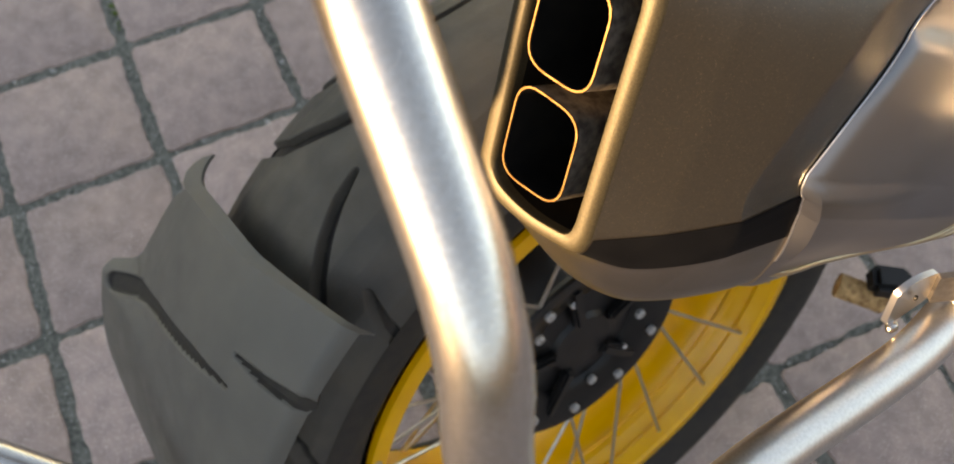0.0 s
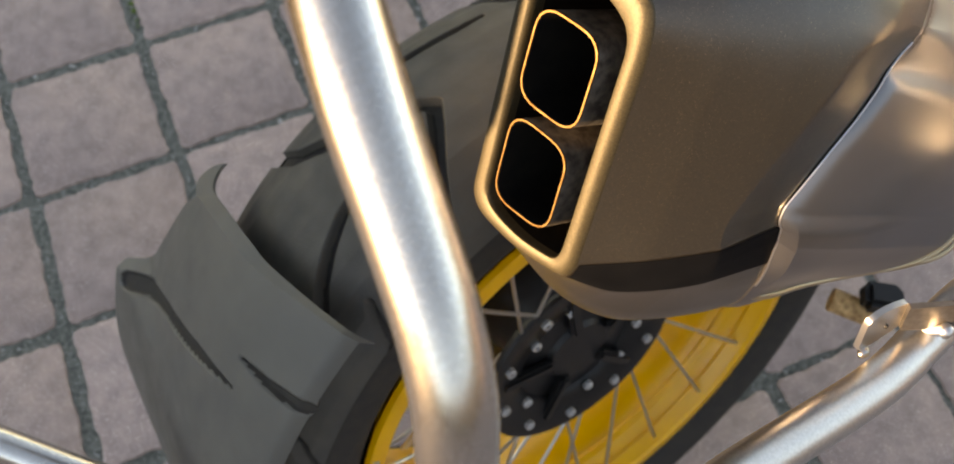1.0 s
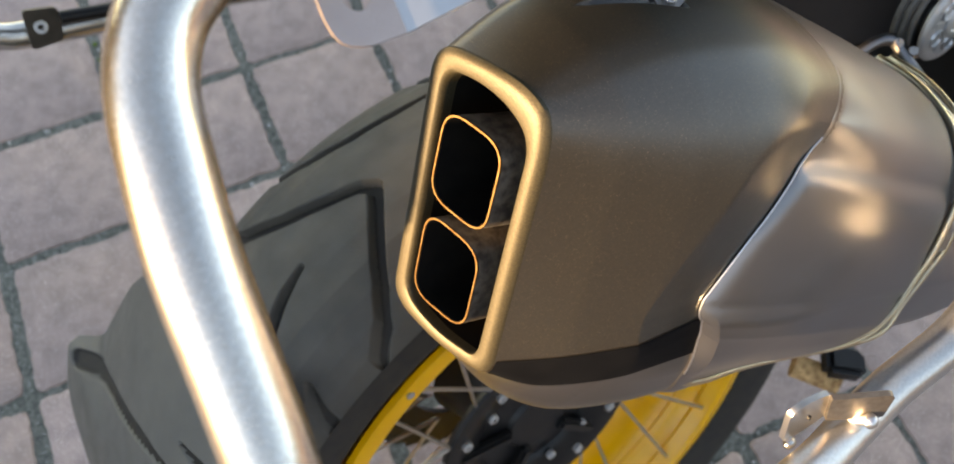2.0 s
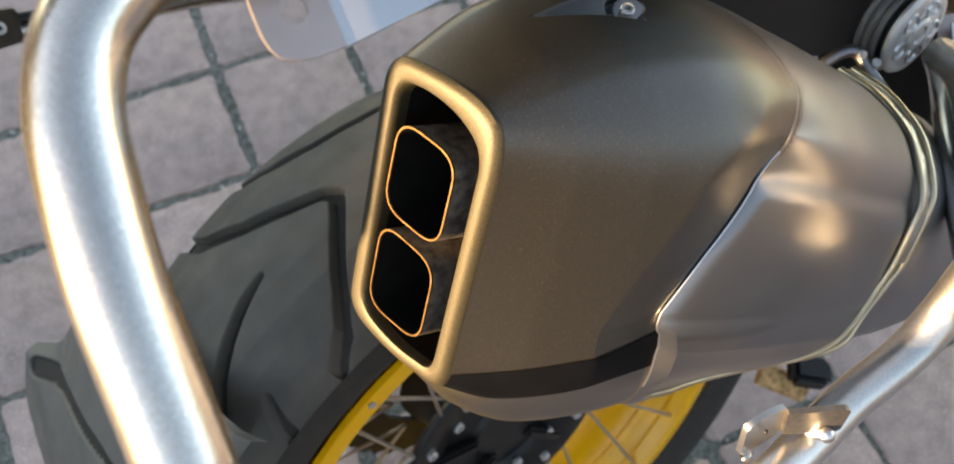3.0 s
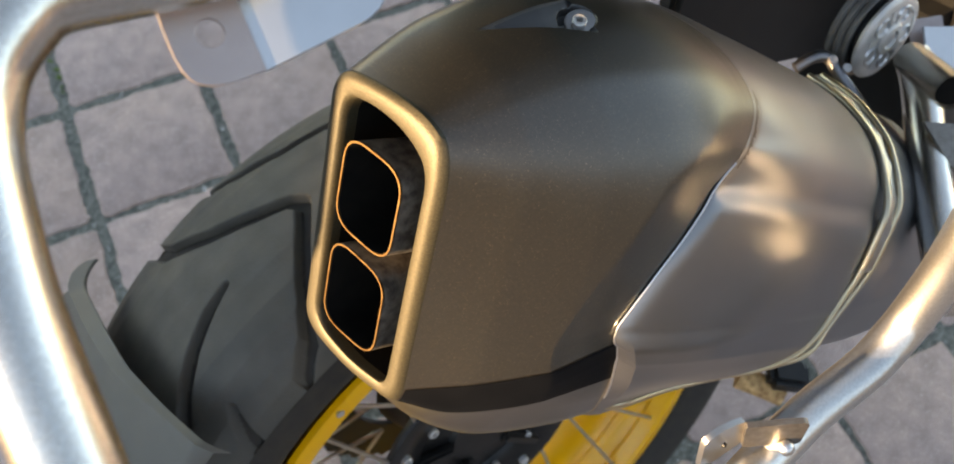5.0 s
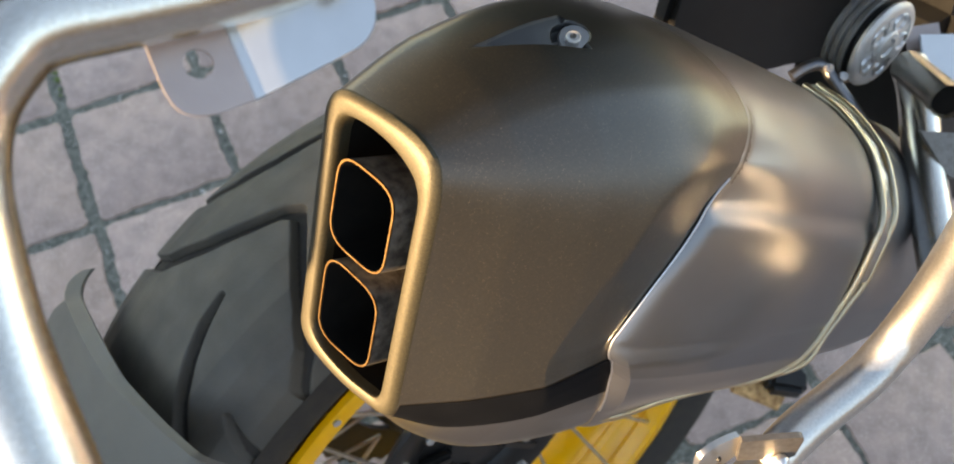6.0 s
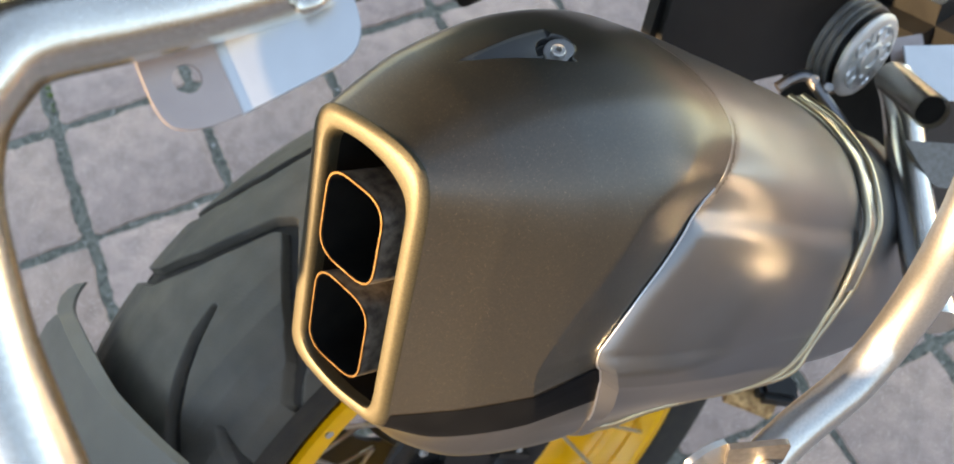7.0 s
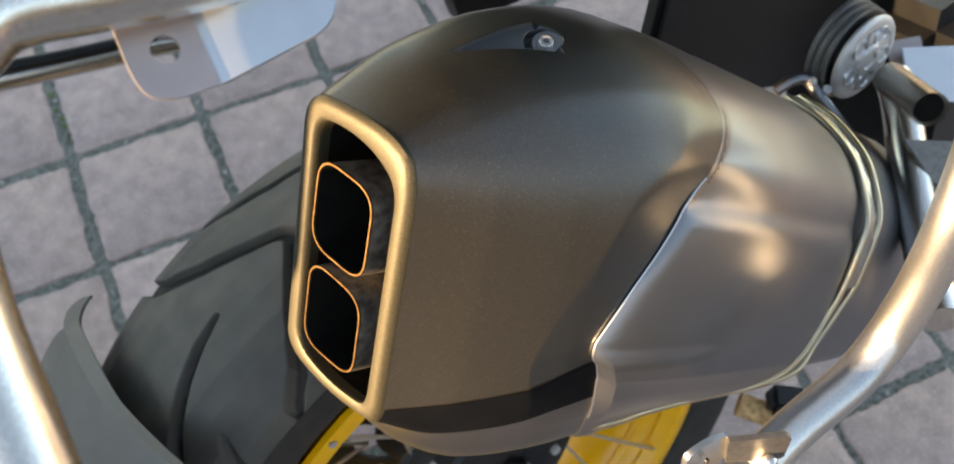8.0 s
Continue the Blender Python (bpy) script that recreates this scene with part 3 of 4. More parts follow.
def build_tyre():
    """Sidewalls and tread; the tread is fine where grooves are cut into it."""
    ys = [TY + y for y in np.linspace(-0.0855, 0.0905, 261)]
    th = np.radians(np.linspace(70, 175, 1101))
    R = np.array([tyre_r(y - TY) for y in ys])
    depth = np.zeros((len(th), len(ys)))
    TH, YY = np.meshgrid(th, ys, indexing="ij")
    for shift in (-68, -34, 0, 34, 68):
        for line in GROOVES[:3] if shift > 0 else GROOVES:
            for (a0, y0, w0), (a1, y1, w1) in zip(line, line[1:]):
                x0, x1 = radians(a0 + shift) * 0.31, radians(a1 + shift) * 0.31
                px, py = TH * 0.31 - x0, YY - y0
                dx, dy = x1 - x0, y1 - y0
                t = np.clip((px * dx + py * dy) / (dx * dx + dy * dy), 0, 1)
                dist = np.hypot(px - t * dx, py - t * dy)
                w = w0 + (w1 - w0) * t
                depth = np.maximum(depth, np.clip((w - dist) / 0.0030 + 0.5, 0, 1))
    rad = R[None, :] - 0.0075 * depth
    co = np.stack([rad * np.cos(TH), YY, rad * np.sin(TH)], -1).reshape(-1, 3)
    nt, ny = TH.shape
    i, j = np.meshgrid(np.arange(nt - 1), np.arange(ny - 1), indexing="ij")
    q = (i * ny + j).ravel()
    faces = np.stack([q, q + 1, q + ny + 1, q + ny], 1)
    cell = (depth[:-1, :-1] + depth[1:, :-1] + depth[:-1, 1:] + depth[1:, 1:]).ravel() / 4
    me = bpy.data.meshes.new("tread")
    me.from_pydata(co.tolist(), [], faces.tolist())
    # groove floors take the darker tone as painted shade
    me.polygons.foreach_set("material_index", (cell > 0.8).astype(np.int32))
    bm = bmesh.new()
    bm.from_mesh(me)
    bpy.data.meshes.remove(me)
    # the rest of the tread, coarse
    ang = np.radians(np.linspace(175, 430, 103))
    last = None
    for a in ang:
        row = [bm.verts.new((R[j] * math.cos(a), ys[j], R[j] * math.sin(a))) for j in range(0, 261, 10)]
        if last:
            for p in range(len(row) - 1):
                bm.faces.new((last[p], last[p + 1], row[p + 1], row[p]))
        last = row
    # sidewalls down to the rim
    for sgn in (-1, 1):
        wall = [(0.2790, 0.0855) if sgn < 0 else (0.2865, 0.0904), (0.262, 0.0865), (0.248, 0.0800), (0.2445, 0.0780), (0.243, 0.0765), (0.236, 0.0700), (0.2325, 0.0640), (0.226, 0.0600)]
        rows = []
        for i in range(160):
            a = 2 * math.pi * i / 160
            rows.append([bm.verts.new((r * math.cos(a), TY + sgn * y, r * math.sin(a))) for r, y in wall])
        for i in range(160):
            a, b = rows[i], rows[(i + 1) % 160]
            for k in range(len(wall) - 1):
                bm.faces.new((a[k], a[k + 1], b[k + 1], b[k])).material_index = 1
    return bm


part("tyre", build_tyre(), (M_TYRE, M_RUBBER_SHADE), wheel, "dusty grey road tyre with curved tread grooves", angle=50)
prof = [(0.2335, -0.0600), (0.2320, -0.0645), (0.2290, -0.0660), (0.2200, -0.0660), (0.2170, -0.0630), (0.2145, -0.0545), (0.2125, -0.0500), (0.2140, -0.0460), (0.2125, -0.0420), (0.2060, -0.0360), (0.2040, -0.0300), (0.2060, -0.0265), (0.2035, -0.0220), (0.2015, 0.0), (0.2035, 0.0300), (0.2080, 0.0400), (0.2145, 0.0560), (0.2220, 0.0670), (0.2320, 0.0650), (0.2335, 0.0600)]
part("rim", lathe(prof, 144), M_RIM, wheel, "yellow anodised aluminium rim", angle=28)
prof = [(0.0, -0.030), (0.030, -0.030), (0.034, -0.026), (0.060, -0.024), (0.066, -0.030), (0.094, -0.036), (0.101, -0.036), (0.1025, -0.033), (0.1015, -0.029), (0.085, -0.024), (0.055, -0.012), (0.050, 0.020), (0.060, 0.050), (0.0, 0.050)]
hub = part("hub", lathe(prof, 96), M_BLACK, wheel, "black hub flange with bolts")
for i in range(20):
    a = radians(-32 + 18 * i)
    rad = 0.0855 if i % 2 == 0 else 0.066
    y = -0.0365 if i % 2 == 0 else -0.0315
    at = Vector((rad * math.cos(a), y, rad * math.sin(a)))
    screw(at, (0, -1, 0), 0.0047, hub, "silver hub bolt")
for i in range(5):
    a = radians(20 + 72 * i)
    part("web", solid_box((0.055, 0.010, 0.012), pose(0.058 * math.cos(a), -0.031, 0.058 * math.sin(a), 0, -math.degrees(a), 0), 0.003), M_BLACK, hub)
for i in range(10):
    for h, b in ((112.0, 88.8), (112.0, 118.4), (122.5, 107.0)):
        if i in (5, 6) and b == 118.4:
            continue
        a, b = radians(h + 36 * i), radians(b + 36 * i)
        part("spoke", sweep([(0.101 * math.cos(a), -0.033, 0.101 * math.sin(a)), (0.224 * math.cos(b), -0.0585, 0.224 * math.sin(b))], 0.0017, 8), M_SPOKE, wheel)
        if h < 115 < math.degrees(b) - 36 * i:
            at = Vector((0.2275 * math.cos(b), -0.0645, 0.2275 * math.sin(b)))
            part("nipple", sweep([at, at - Vector((0, 0.0022, 0))], 0.0030, 12), M_PLATE, wheel)
    a = radians(112.0 + 18 + 36 * i)
    for d in (0.3, -0.3):
        part("spoke", sweep([(0.07 * math.cos(a), 0.045, 0.07 * math.sin(a)), (0.215 * math.cos(a + d), 0.060, 0.215 * math.sin(a + d))], 0.0019, 8), M_SPOKE, wheel)

# left side of the wheel: sprocket, disc and swing arm
bm = bmesh.new()
ring = []
for i in range(160):
    a = 2 * math.pi * i / 160
    ring.append((0.118 + (0.004 if i % 4 < 2 else 0.0), a))
lo = [bm.verts.new((r * math.cos(a), 0.066, r * math.sin(a))) for r, a in ring]
hi = [bm.verts.new((r * math.cos(a), 0.072, r * math.sin(a))) for r, a in ring]
bridge(bm, lo, hi)
inner = [[bm.verts.new((0.078 * math.cos(a), y, 0.078 * math.sin(a))) for r, a in ring] for y in (0.066, 0.072)]
bridge(bm, lo, inner[0]), bridge(bm, hi, inner[1]), bridge(bm, inner[0], inner[1])
part("sprocket", bm, M_BLACK, wheel, "dark toothed sprocket")
bm = bmesh.new()
rows = []
for x, h in ((-0.06, 0.030), (-0.045, 0.046), (0.0, 0.052), (0.10, 0.050), (0.30, 0.052), (0.46, 0.060)):
    rows.append([bm.verts.new((x, p[0], p[1])) for p in rounded([(0.095, -h), (0.135, -h), (0.135, h * 0.8), (0.095, h * 0.8)], 0.012, 4)])
for a, b in zip(rows, rows[1:]):
    bridge(bm, a, b)
bm.faces.new(rows[0]), bm.faces.new(rows[-1])
part("swing_arm", bm, M_BLACK, bike, "black swing arm")

# --- splash guard behind the tyre
LIP = [(-0.088, 124.2), (-0.078, 124.5), (-0.040, 126.0), (0.0, 127.6), (0.030, 128.2), (0.062, 128.8), (0.089, 129.4), (0.100, 129.9), (0.110, 132.5), (0.118, 138.0), (0.130, 142.5), (0.152, 146.5), (0.170, 148.6)]
SLITS = [[(149.5, 0.150, 0.006), (146.6, 0.118, 0.006), (144.7, 0.095, 0.0055), (143.0, 0.068, 0.0050), (140.7, 0.0106, 0.0042), (139.2, -0.0330, 0.0008)], [(135.5, -0.030, 0.0006), (134.9, -0.057, 0.0030), (133.6, -0.086, 0.0040)]]


def along(keys, x):
    for (a, p), (b, q) in zip(keys, keys[1:]):
        if x <= b:
            return p + (q - p) * max(0.0, (x - a) / (b - a))
    return keys[-1][1]


def guard_r(y, a):
    """Radius of the guard's skin: arched across, flaring out below the slot."""
    drop = 1.2 * (y - 0.012) ** 2 + (0 if y > -0.080 else (y + 0.080) ** 2 * 120)
    return 0.345 - drop * (1 - (0.85 * ease((a - 145) / 5) if y > 0.012 else 0.0))


def build_lip():
    """The turned-in rim of the guard, which runs out into a horn on the far side."""
    outer = [(along(LIP, y), y, 0.0) for y in np.linspace(-0.088, 0.098, 40)] + [(129.7, 0.106, 0.0), (128.6, 0.1105, 0.0), (127.2, 0.1085, 0.001), (125.8, 0.1035, 0.002), (124.6, 0.0955, 0.003)]
    inner = [(along(LIP, y) - (0.5 + 1.1 * ease((y + 0.088) / 0.15)), y - 0.002, 0.0045) for y in np.linspace(-0.088, 0.088, 40)] + [(127.6, 0.0905, 0.004), (126.9, 0.0935, 0.003), (126.0, 0.0955, 0.003), (125.2, 0.0955, 0.003), (124.4, 0.0945, 0.003)]
    bm = bmesh.new()
    rows = [[bm.verts.new(((guard_r(y, a) - d) * math.cos(radians(a)), y, (guard_r(y, a) - d) * math.sin(radians(a)))) for a, y, d in line] for line in (outer, inner)]
    for k in range(len(outer) - 1):
        bm.faces.new((rows[0][k], rows[0][k + 1], rows[1][k + 1], rows[1][k]))
    bmesh.ops.recalc_face_normals(bm, faces=bm.faces)
    bmesh.ops.solidify(bm, geom=bm.faces[:], thickness=0.0022)
    return bm


def build_guard():
    bm = bmesh.new()
    ys = np.linspace(-0.088, 0.166, 300)
    rows, cut = [], {}
    for y in ys:
        a0 = along(LIP, y)
        col = []
        for i in range(241):
            a = a0 + (172 - a0) * (i / 240)
            r = guard_r(y, a)
            deep = 0.0
            for line in SLITS:
                for (b0, y0, w0), (b1, y1, w1) in zip(line, line[1:]):
                    x0, x1 = radians(b0) * 0.34, radians(b1) * 0.34
                    px, py = radians(a) * 0.34 - x0, y - y0
                    dx, dy = x1 - x0, y1 - y0
                    t = min(1, max(0, (px * dx + py * dy) / (dx * dx + dy * dy)))
                    deep = max(deep, min(1, max(0, (w0 + (w1 - w0) * t - math.hypot(px - t * dx, py - t * dy)) / 0.003 + 0.5)))
            r -= 0.004 * deep
            col.append(bm.verts.new((r * math.cos(radians(a)), y, r * math.sin(radians(a)))))
            cut[col[-1]] = deep
        rows.append(col)
    for p, q in zip(rows, rows[1:]):
        for i in range(240):
            f = bm.faces.new((p[i], p[i + 1], q[i + 1], q[i]))
            # slot floors are darkened by colour, in place of their shade
            f.material_index = int(min(cut[v] for v in f.verts) > 0.2)
    bmesh.ops.recalc_face_normals(bm, faces=bm.faces)
    bmesh.ops.solidify(bm, geom=bm.faces[:], thickness=0.006)
    return bm


guard = part("splash_guard", build_guard(), (M_GUARD, M_RUBBER_SHADE), bike, "grey plastic splash guard with curved slots", angle=40)
part("turned_rim", build_lip(), M_GUARD, guard, "turned-in rim ending in a horn", angle=50)

# --- pannier racks
RACK = [(0.42, -0.160, 0.500), (0.30, -0.172, 0.515), (0.20, -0.185, 0.53), (0.08, -0.188, 0.553), (-0.02, -0.193, 0.575), (-0.0894, -0.1970, 0.5890), (-0.1234, -0.1980, 0.5975), (-0.1445, -0.2000, 0.6035), (-0.1560, -0.2040, 0.6020), (-0.1660, -0.2090, 0.5970), (-0.1740, -0.2180, 0.5890), (-0.1795, -0.2320, 0.5800), (-0.1850, -0.2480, 0.5660), (-0.190, -0.266, 0.5440), (-0.194, -0.279, 0.5270), (-0.199, -0.288, 0.5080), (-0.205, -0.291, 0.479), (-0.207, -0.293, 0.43), (-0.192, -0.294, 0.375)]
LOWER = [(-0.192, -0.294, 0.375), (-0.150, -0.292, 0.342), (-0.091, -0.2875, 0.323), (-0.005, -0.2865, 0.299), (0.036, -0.2815, 0.2920), (0.070, -0.2778, 0.2910), (0.109, -0.2785, 0.2945), (0.128, -0.2783, 0.3040), (0.139, -0.2790, 0.3185), (0.147, -0.2820, 0.351), (0.154, -0.284, 0.40), (0.185, -0.272, 0.455), (0.29, -0.225, 0.490), (0.42, -0.160, 0.500)]
rack = new("pannier_rack", None)
rack.parent = bike
tagged(rack, "stainless tube pannier rack with welded brackets")
part("rack_tube", sweep(RACK, 0.0105, 28), M_TUBE, rack, "brushed stainless tube hoop")
part("rack_tube", sweep(LOWER, 0.0110, 28), M_SATIN, rack, "brushed stainless lower tube")
FAR = [(-0.20, 0.245, 0.52), (-0.235, 0.285, 0.45), (-0.243, 0.290, 0.405), (-0.234, 0.290, 0.377), (-0.215, 0.290, 0.361), (-0.193, 0.290, 0.3525), (-0.118, 0.290, 0.3325), (-0.05, 0.290, 0.316), (0.06, 0.290, 0.29), (0.15, 0.285, 0.35)]
part("rack_tube", sweep(FAR, 0.0105, 28), M_TUBE, rack, "brushed stainless tube hoop")


def frame_of(o, x, y):
    """A matrix with its origin at o, x axis towards x, and y in the plane of y."""
    ex = (Vector(x) - Vector(o)).normalized()
    ey = Vector(y) - Vector(o)
    ey = (ey - ex * ey.dot(ex)).normalized()
    ez = ex.cross(ey)
    return Matrix(((ex.x, ey.x, ez.x, o[0]), (ex.y, ey.y, ez.y, o[1]), (ex.z, ey.z, ez.z, o[2]), (0, 0, 0, 1)))


# holed plate under the top tube: two flaps with a fold, a weld at the tube
PB0, PB1 = (-0.1054, -0.1932, 0.5831), (-0.1083, -0.2096, 0.5657)
m = frame_of(PB1, PB0, (-0.1231, -0.2080, 0.5699))
part("holed_tab", slab(rounded([(0.0, 0.0), (0.034, 0.0), (0.034, 0.0190), (0.004, 0.0205), (-0.0005, 0.0130)], [0.0005, 0.0005, 0.001, 0.010, 0.006], 8), 0.0012, m, holes=[(0.0129, 0.0096, 0.0038, 0.0038)]), M_MAUVE_STEEL, rack, "steel tab with a round hole, mauve reflection in its colour")
m = frame_of(PB1, PB0, (-0.0723, -0.2166, 0.5721))
part("plate", slab(rounded([(0.0, 0.0), (0.034, 0.0), (0.034, 0.040), (0.003, 0.0375)], [0.0005, 0.0005, 0.002, 0.011], 6), 0.0018, m), M_PLATE, rack, "smooth steel plate")

# lower bracket: an upright plate beside the tube with a bent wing, a domed pin and a bead of weld
m = frame_of((0.0261, -0.2735, 0.3255), (0.0500, -0.2889, 0.3249), (0.0269, -0.2733, 0.3064))
bracket = part("bracket", slab(rounded([(0.0, 0.0), (0.0290, 0.0), (0.0268, 0.0206), (0.0, 0.0192)], [0.001, 0.0045, 0.003, 0.001], 6), -0.0030, m, bevel=0.0005), M_POLISH, rack, "polished upright steel bracket")
TOPL = [(0.0040, -0.2706, 0.3235), (0.0046, -0.2708, 0.3255), (0.0059, -0.2711, 0.3273), (0.0095, -0.2713, 0.3281), (0.0145, -0.2717, 0.3281), (0.0200, -0.2724, 0.3272), (0.0261, -0.2735, 0.3255)]
BOTL = [(0.0030, -0.2700, 0.3040), (0.0050, -0.2698, 0.3020), (0.0085, -0.2702, 0.3008), (0.0125, -0.2710, 0.3016), (0.0170, -0.2718, 0.3034), (0.0220, -0.2727, 0.3052), (0.0269, -0.2733, 0.3064)]
bm = bmesh.new()
va, vb = [bm.verts.new(p) for p in TOPL], [bm.verts.new(p) for p in BOTL]
for i in range(len(va) - 1):
    bm.faces.new((va[i], va[i + 1], vb[i + 1], vb[i]))
bmesh.ops.recalc_face_normals(bm, faces=bm.faces)
if bm.faces[:][0].normal.y > 0:
    bmesh.ops.reverse_faces(bm, faces=bm.faces)
bmesh.ops.solidify(bm, geom=bm.faces[:], thickness=0.0030)
# same sheet as the bracket; brighter steel stands in for reflected sky
part("wing", bm, M_PLATE, bracket, "bent bright wing", angle=40)
pin_axis = Vector((0.2, -0.75, 0.62)).normalized()
bm = lathe([(0.0, 0.0068), (0.0018, 0.0064), (0.0032, 0.0052), (0.0040, 0.0034), (0.0040, 0.0026), (0.0030, 0.0020), (0.0030, -0.012)], 24, "z")
bm.transform(Matrix.Translation((0.0385, -0.2862, 0.3060)) @ pin_axis.to_track_quat("Z", "Y").to_matrix().to_4x4())
part("pin", bm, M_PLATE, bracket, "domed bright pin head")
# black disc laid on the wing for a hole's shade; none is cut
bm = lathe([(0.0004, 0.0002), (0.0011, 0.0002), (0.0013, -0.001)], 16, "z")
bm.transform(Matrix.Translation((0.0136, -0.2742, 0.3189)) @ Vector((0.15, -0.98, 0.1)).to_track_quat("Z", "Y").to_matrix().to_4x4())
part("hole_rim", bm, M_BLACK, bracket, "small black disc in place of a shaded hole")


def bead_of_weld(at, size, parent, seed):
    """A lumpy weld."""
    bm = bmesh.new()
    bmesh.ops.create_icosphere(bm, subdivisions=3, radius=1.0)
    r = random.Random(seed)
    k = [r.uniform(2, 5) for _ in range(3)]
    for v in bm.verts:
        v.co *= 1 + 0.10 * math.sin(k[0] * v.co.x + k[1]) * math.sin(k[2] * v.co.y + k[0])
        v.co = Vector((v.co.x * size[0], v.co.y * size[1], v.co.z * size[2])) + Vector(at)
    return part("weld", bm, M_TUBE, parent, "bright lumpy weld", angle=80)


bead_of_weld((0.0058, -0.2715, 0.3010), (0.0035, 0.0028, 0.0028), rack, 3)
bead_of_weld((-0.0805, -0.2080, 0.5860), (0.0052, 0.0036, 0.0034), rack, 5)
# dark bracket on the far hoop
fb = part("far_bracket", slab(rounded([(-0.012, -0.016), (0.012, -0.014), (0.014, 0.012), (-0.010, 0.016)], 0.004, 4), 0.003, pose(-0.186, 0.279, 0.361, 90, 10, 0), bevel=0.0005), mat("dark_steel", (0.12, 0.105, 0.09), 0.4, 0.8, (0.09, 0.08, 0.07), 90, bump=0.1, bump_scale=900), rack, "dark steel bracket")
screw(Vector((-0.187, 0.2755, 0.362)), (0, -1, 0.3), 0.0050, fb, "pale screw head")
part("stay", sweep([(-0.172, 0.268, 0.366), (-0.12, 0.266, 0.352), (-0.05, 0.266, 0.335)], 0.0050, 14), M_BLACK, rack, "black rod along the hoop")
# plate holder bow behind the tyre
part("holder_bow", sweep([(-0.4555, 0.1113, 0.2203), (-0.4046, 0.0497, 0.1901), (-0.3636, 0.0006, 0.1661), (-0.3167, -0.0475, 0.1449)], 0.0115, 20), M_TUBE, rack, "pale steel bow behind the tyre")

# --- footrest hanger parts in front of the muffler
hang = new("footrest_hanger", None)
hang.parent = bike
tagged(hang, "aluminium footrest hanger with round cap and tubes")
KC = Vector((0.3074, -0.1275, 0.3125))
KN = Vector((0.014, -0.999, -0.041)).normalized()
km = Matrix.Translation(KC) @ KN.to_track_quat("Z", "Y").to_matrix().to_4x4() @ Matrix.Diagonal((1.1, 1.1, 0.62, 1))
bm = lathe([(0.0, 0.0015), (0.0052, 0.0015), (0.0060, 0.0040), (0.0092, 0.0040), (0.0104, 0.0022), (0.0106, 0.0), (0.0205, -0.0006), (0.0212, 0.0008), (0.0240, 0.0004), (0.0262, -0.0010), (0.0275, -0.004), (0.0268, -0.0075), (0.0, -0.0075)], 56, "z")
bm.transform(km)
cap = part("round_cap", bm, M_ALU, hang, "bright cast aluminium cap")
for i in range(5):
    a = radians(72 * i + 20)
    bm = solid_box((0.0105, 0.0060, 0.0030), km @ Matrix.Rotation(a, 4, "Z") @ Matrix.Translation((0.0157, 0, -0.0006)), 0.0010)
    part("rib", bm, M_ALU, cap, "raised rib")
    a += radians(36)
    bm = lathe([(0.0, -0.0003), (0.0044, -0.0003), (0.0050, 0.0026), (0.0058, 0.0030), (0.0066, -0.001)], 20, "z")
    bm.transform(km @ Matrix.Translation((0.0157 * math.cos(a), 0.0157 * math.sin(a), -0.0007)))
    part("pocket", bm, M_PLATE, cap, "round pocket with a raised rim")
bm = lathe([(0.0250, -0.0070), (0.0250, -0.0125), (0.0268, -0.0130), (0.0280, -0.0140)], 48, "z")
bm.transform(km)
part("gap_ring", bm, M_BLACK, hang, "black gap ring")
GROOVE = [(0.0280, -0.0140), (0.0292, -0.0150), (0.0292, -0.0195), (0.0282, -0.0205), (0.0278, -0.0215), (0.0288, -0.0225), (0.0300, -0.0235), (0.0300, -0.0285), (0.0290, -0.0295), (0.0286, -0.0305), (0.0296, -0.0315), (0.0306, -0.0325), (0.0306, -0.0375), (0.0296, -0.0390), (0.0270, -0.0392)]
bm = lathe(GROOVE, 64, "z")
bm.transform(km)
# darker than the cap's metal: the collar's shade is put into its colour
M_COLLAR = mat("shaded_collar_grey", (0.13, 0.125, 0.118), 0.55, 0.3, (0.09, 0.088, 0.085), 70, bump=0.2, bump_scale=900)
part("grooved_collar", bm, M_COLLAR, hang, "grooved metal collar, darkened in colour for its shade")
part("tube", sweep([(0.3297, -0.1363, 0.2875), (0.3139, -0.1535, 0.2872), (0.2901, -0.178, 0.2775), (0.2604, -0.21, 0.266), (0.2311, -0.2433, 0.2536), (0.2088, -0.269, 0.2504)], 0.0125, 24), M_TUBE, hang, "bent steel tube")
bm = sweep([(0.3126, -0.1431, 0.302), (0.2810, -0.1927, 0.3213)], 0.0108, 24, ends=False)
bmesh.ops.solidify(bm, geom=bm.faces[:], thickness=0.0018)
stub = part("stub", bm, M_TUBE, hang, "open steel tube end")
ax = Vector((-0.0316, -0.0496, 0.0193)).normalized()
# solid near-black plug stands in for the shade inside the tube
part("stub_bore", sweep([Vector((0.3126, -0.1431, 0.302)), Vector((0.2810, -0.1927, 0.3213)) - ax * 0.003], 0.0091, 24), M_SOOT_SHADE, stub, "near-black plug in place of the shaded bore")
part("gusset", solid_box((0.024, 0.018, 0.002), Matrix.Translation((0.3544, -0.1256, 0.2931)) @ pose(0, 0, 0, 40, 0, -30), 0.0006), M_MAUVE_STEEL, hang, "small steel plate")
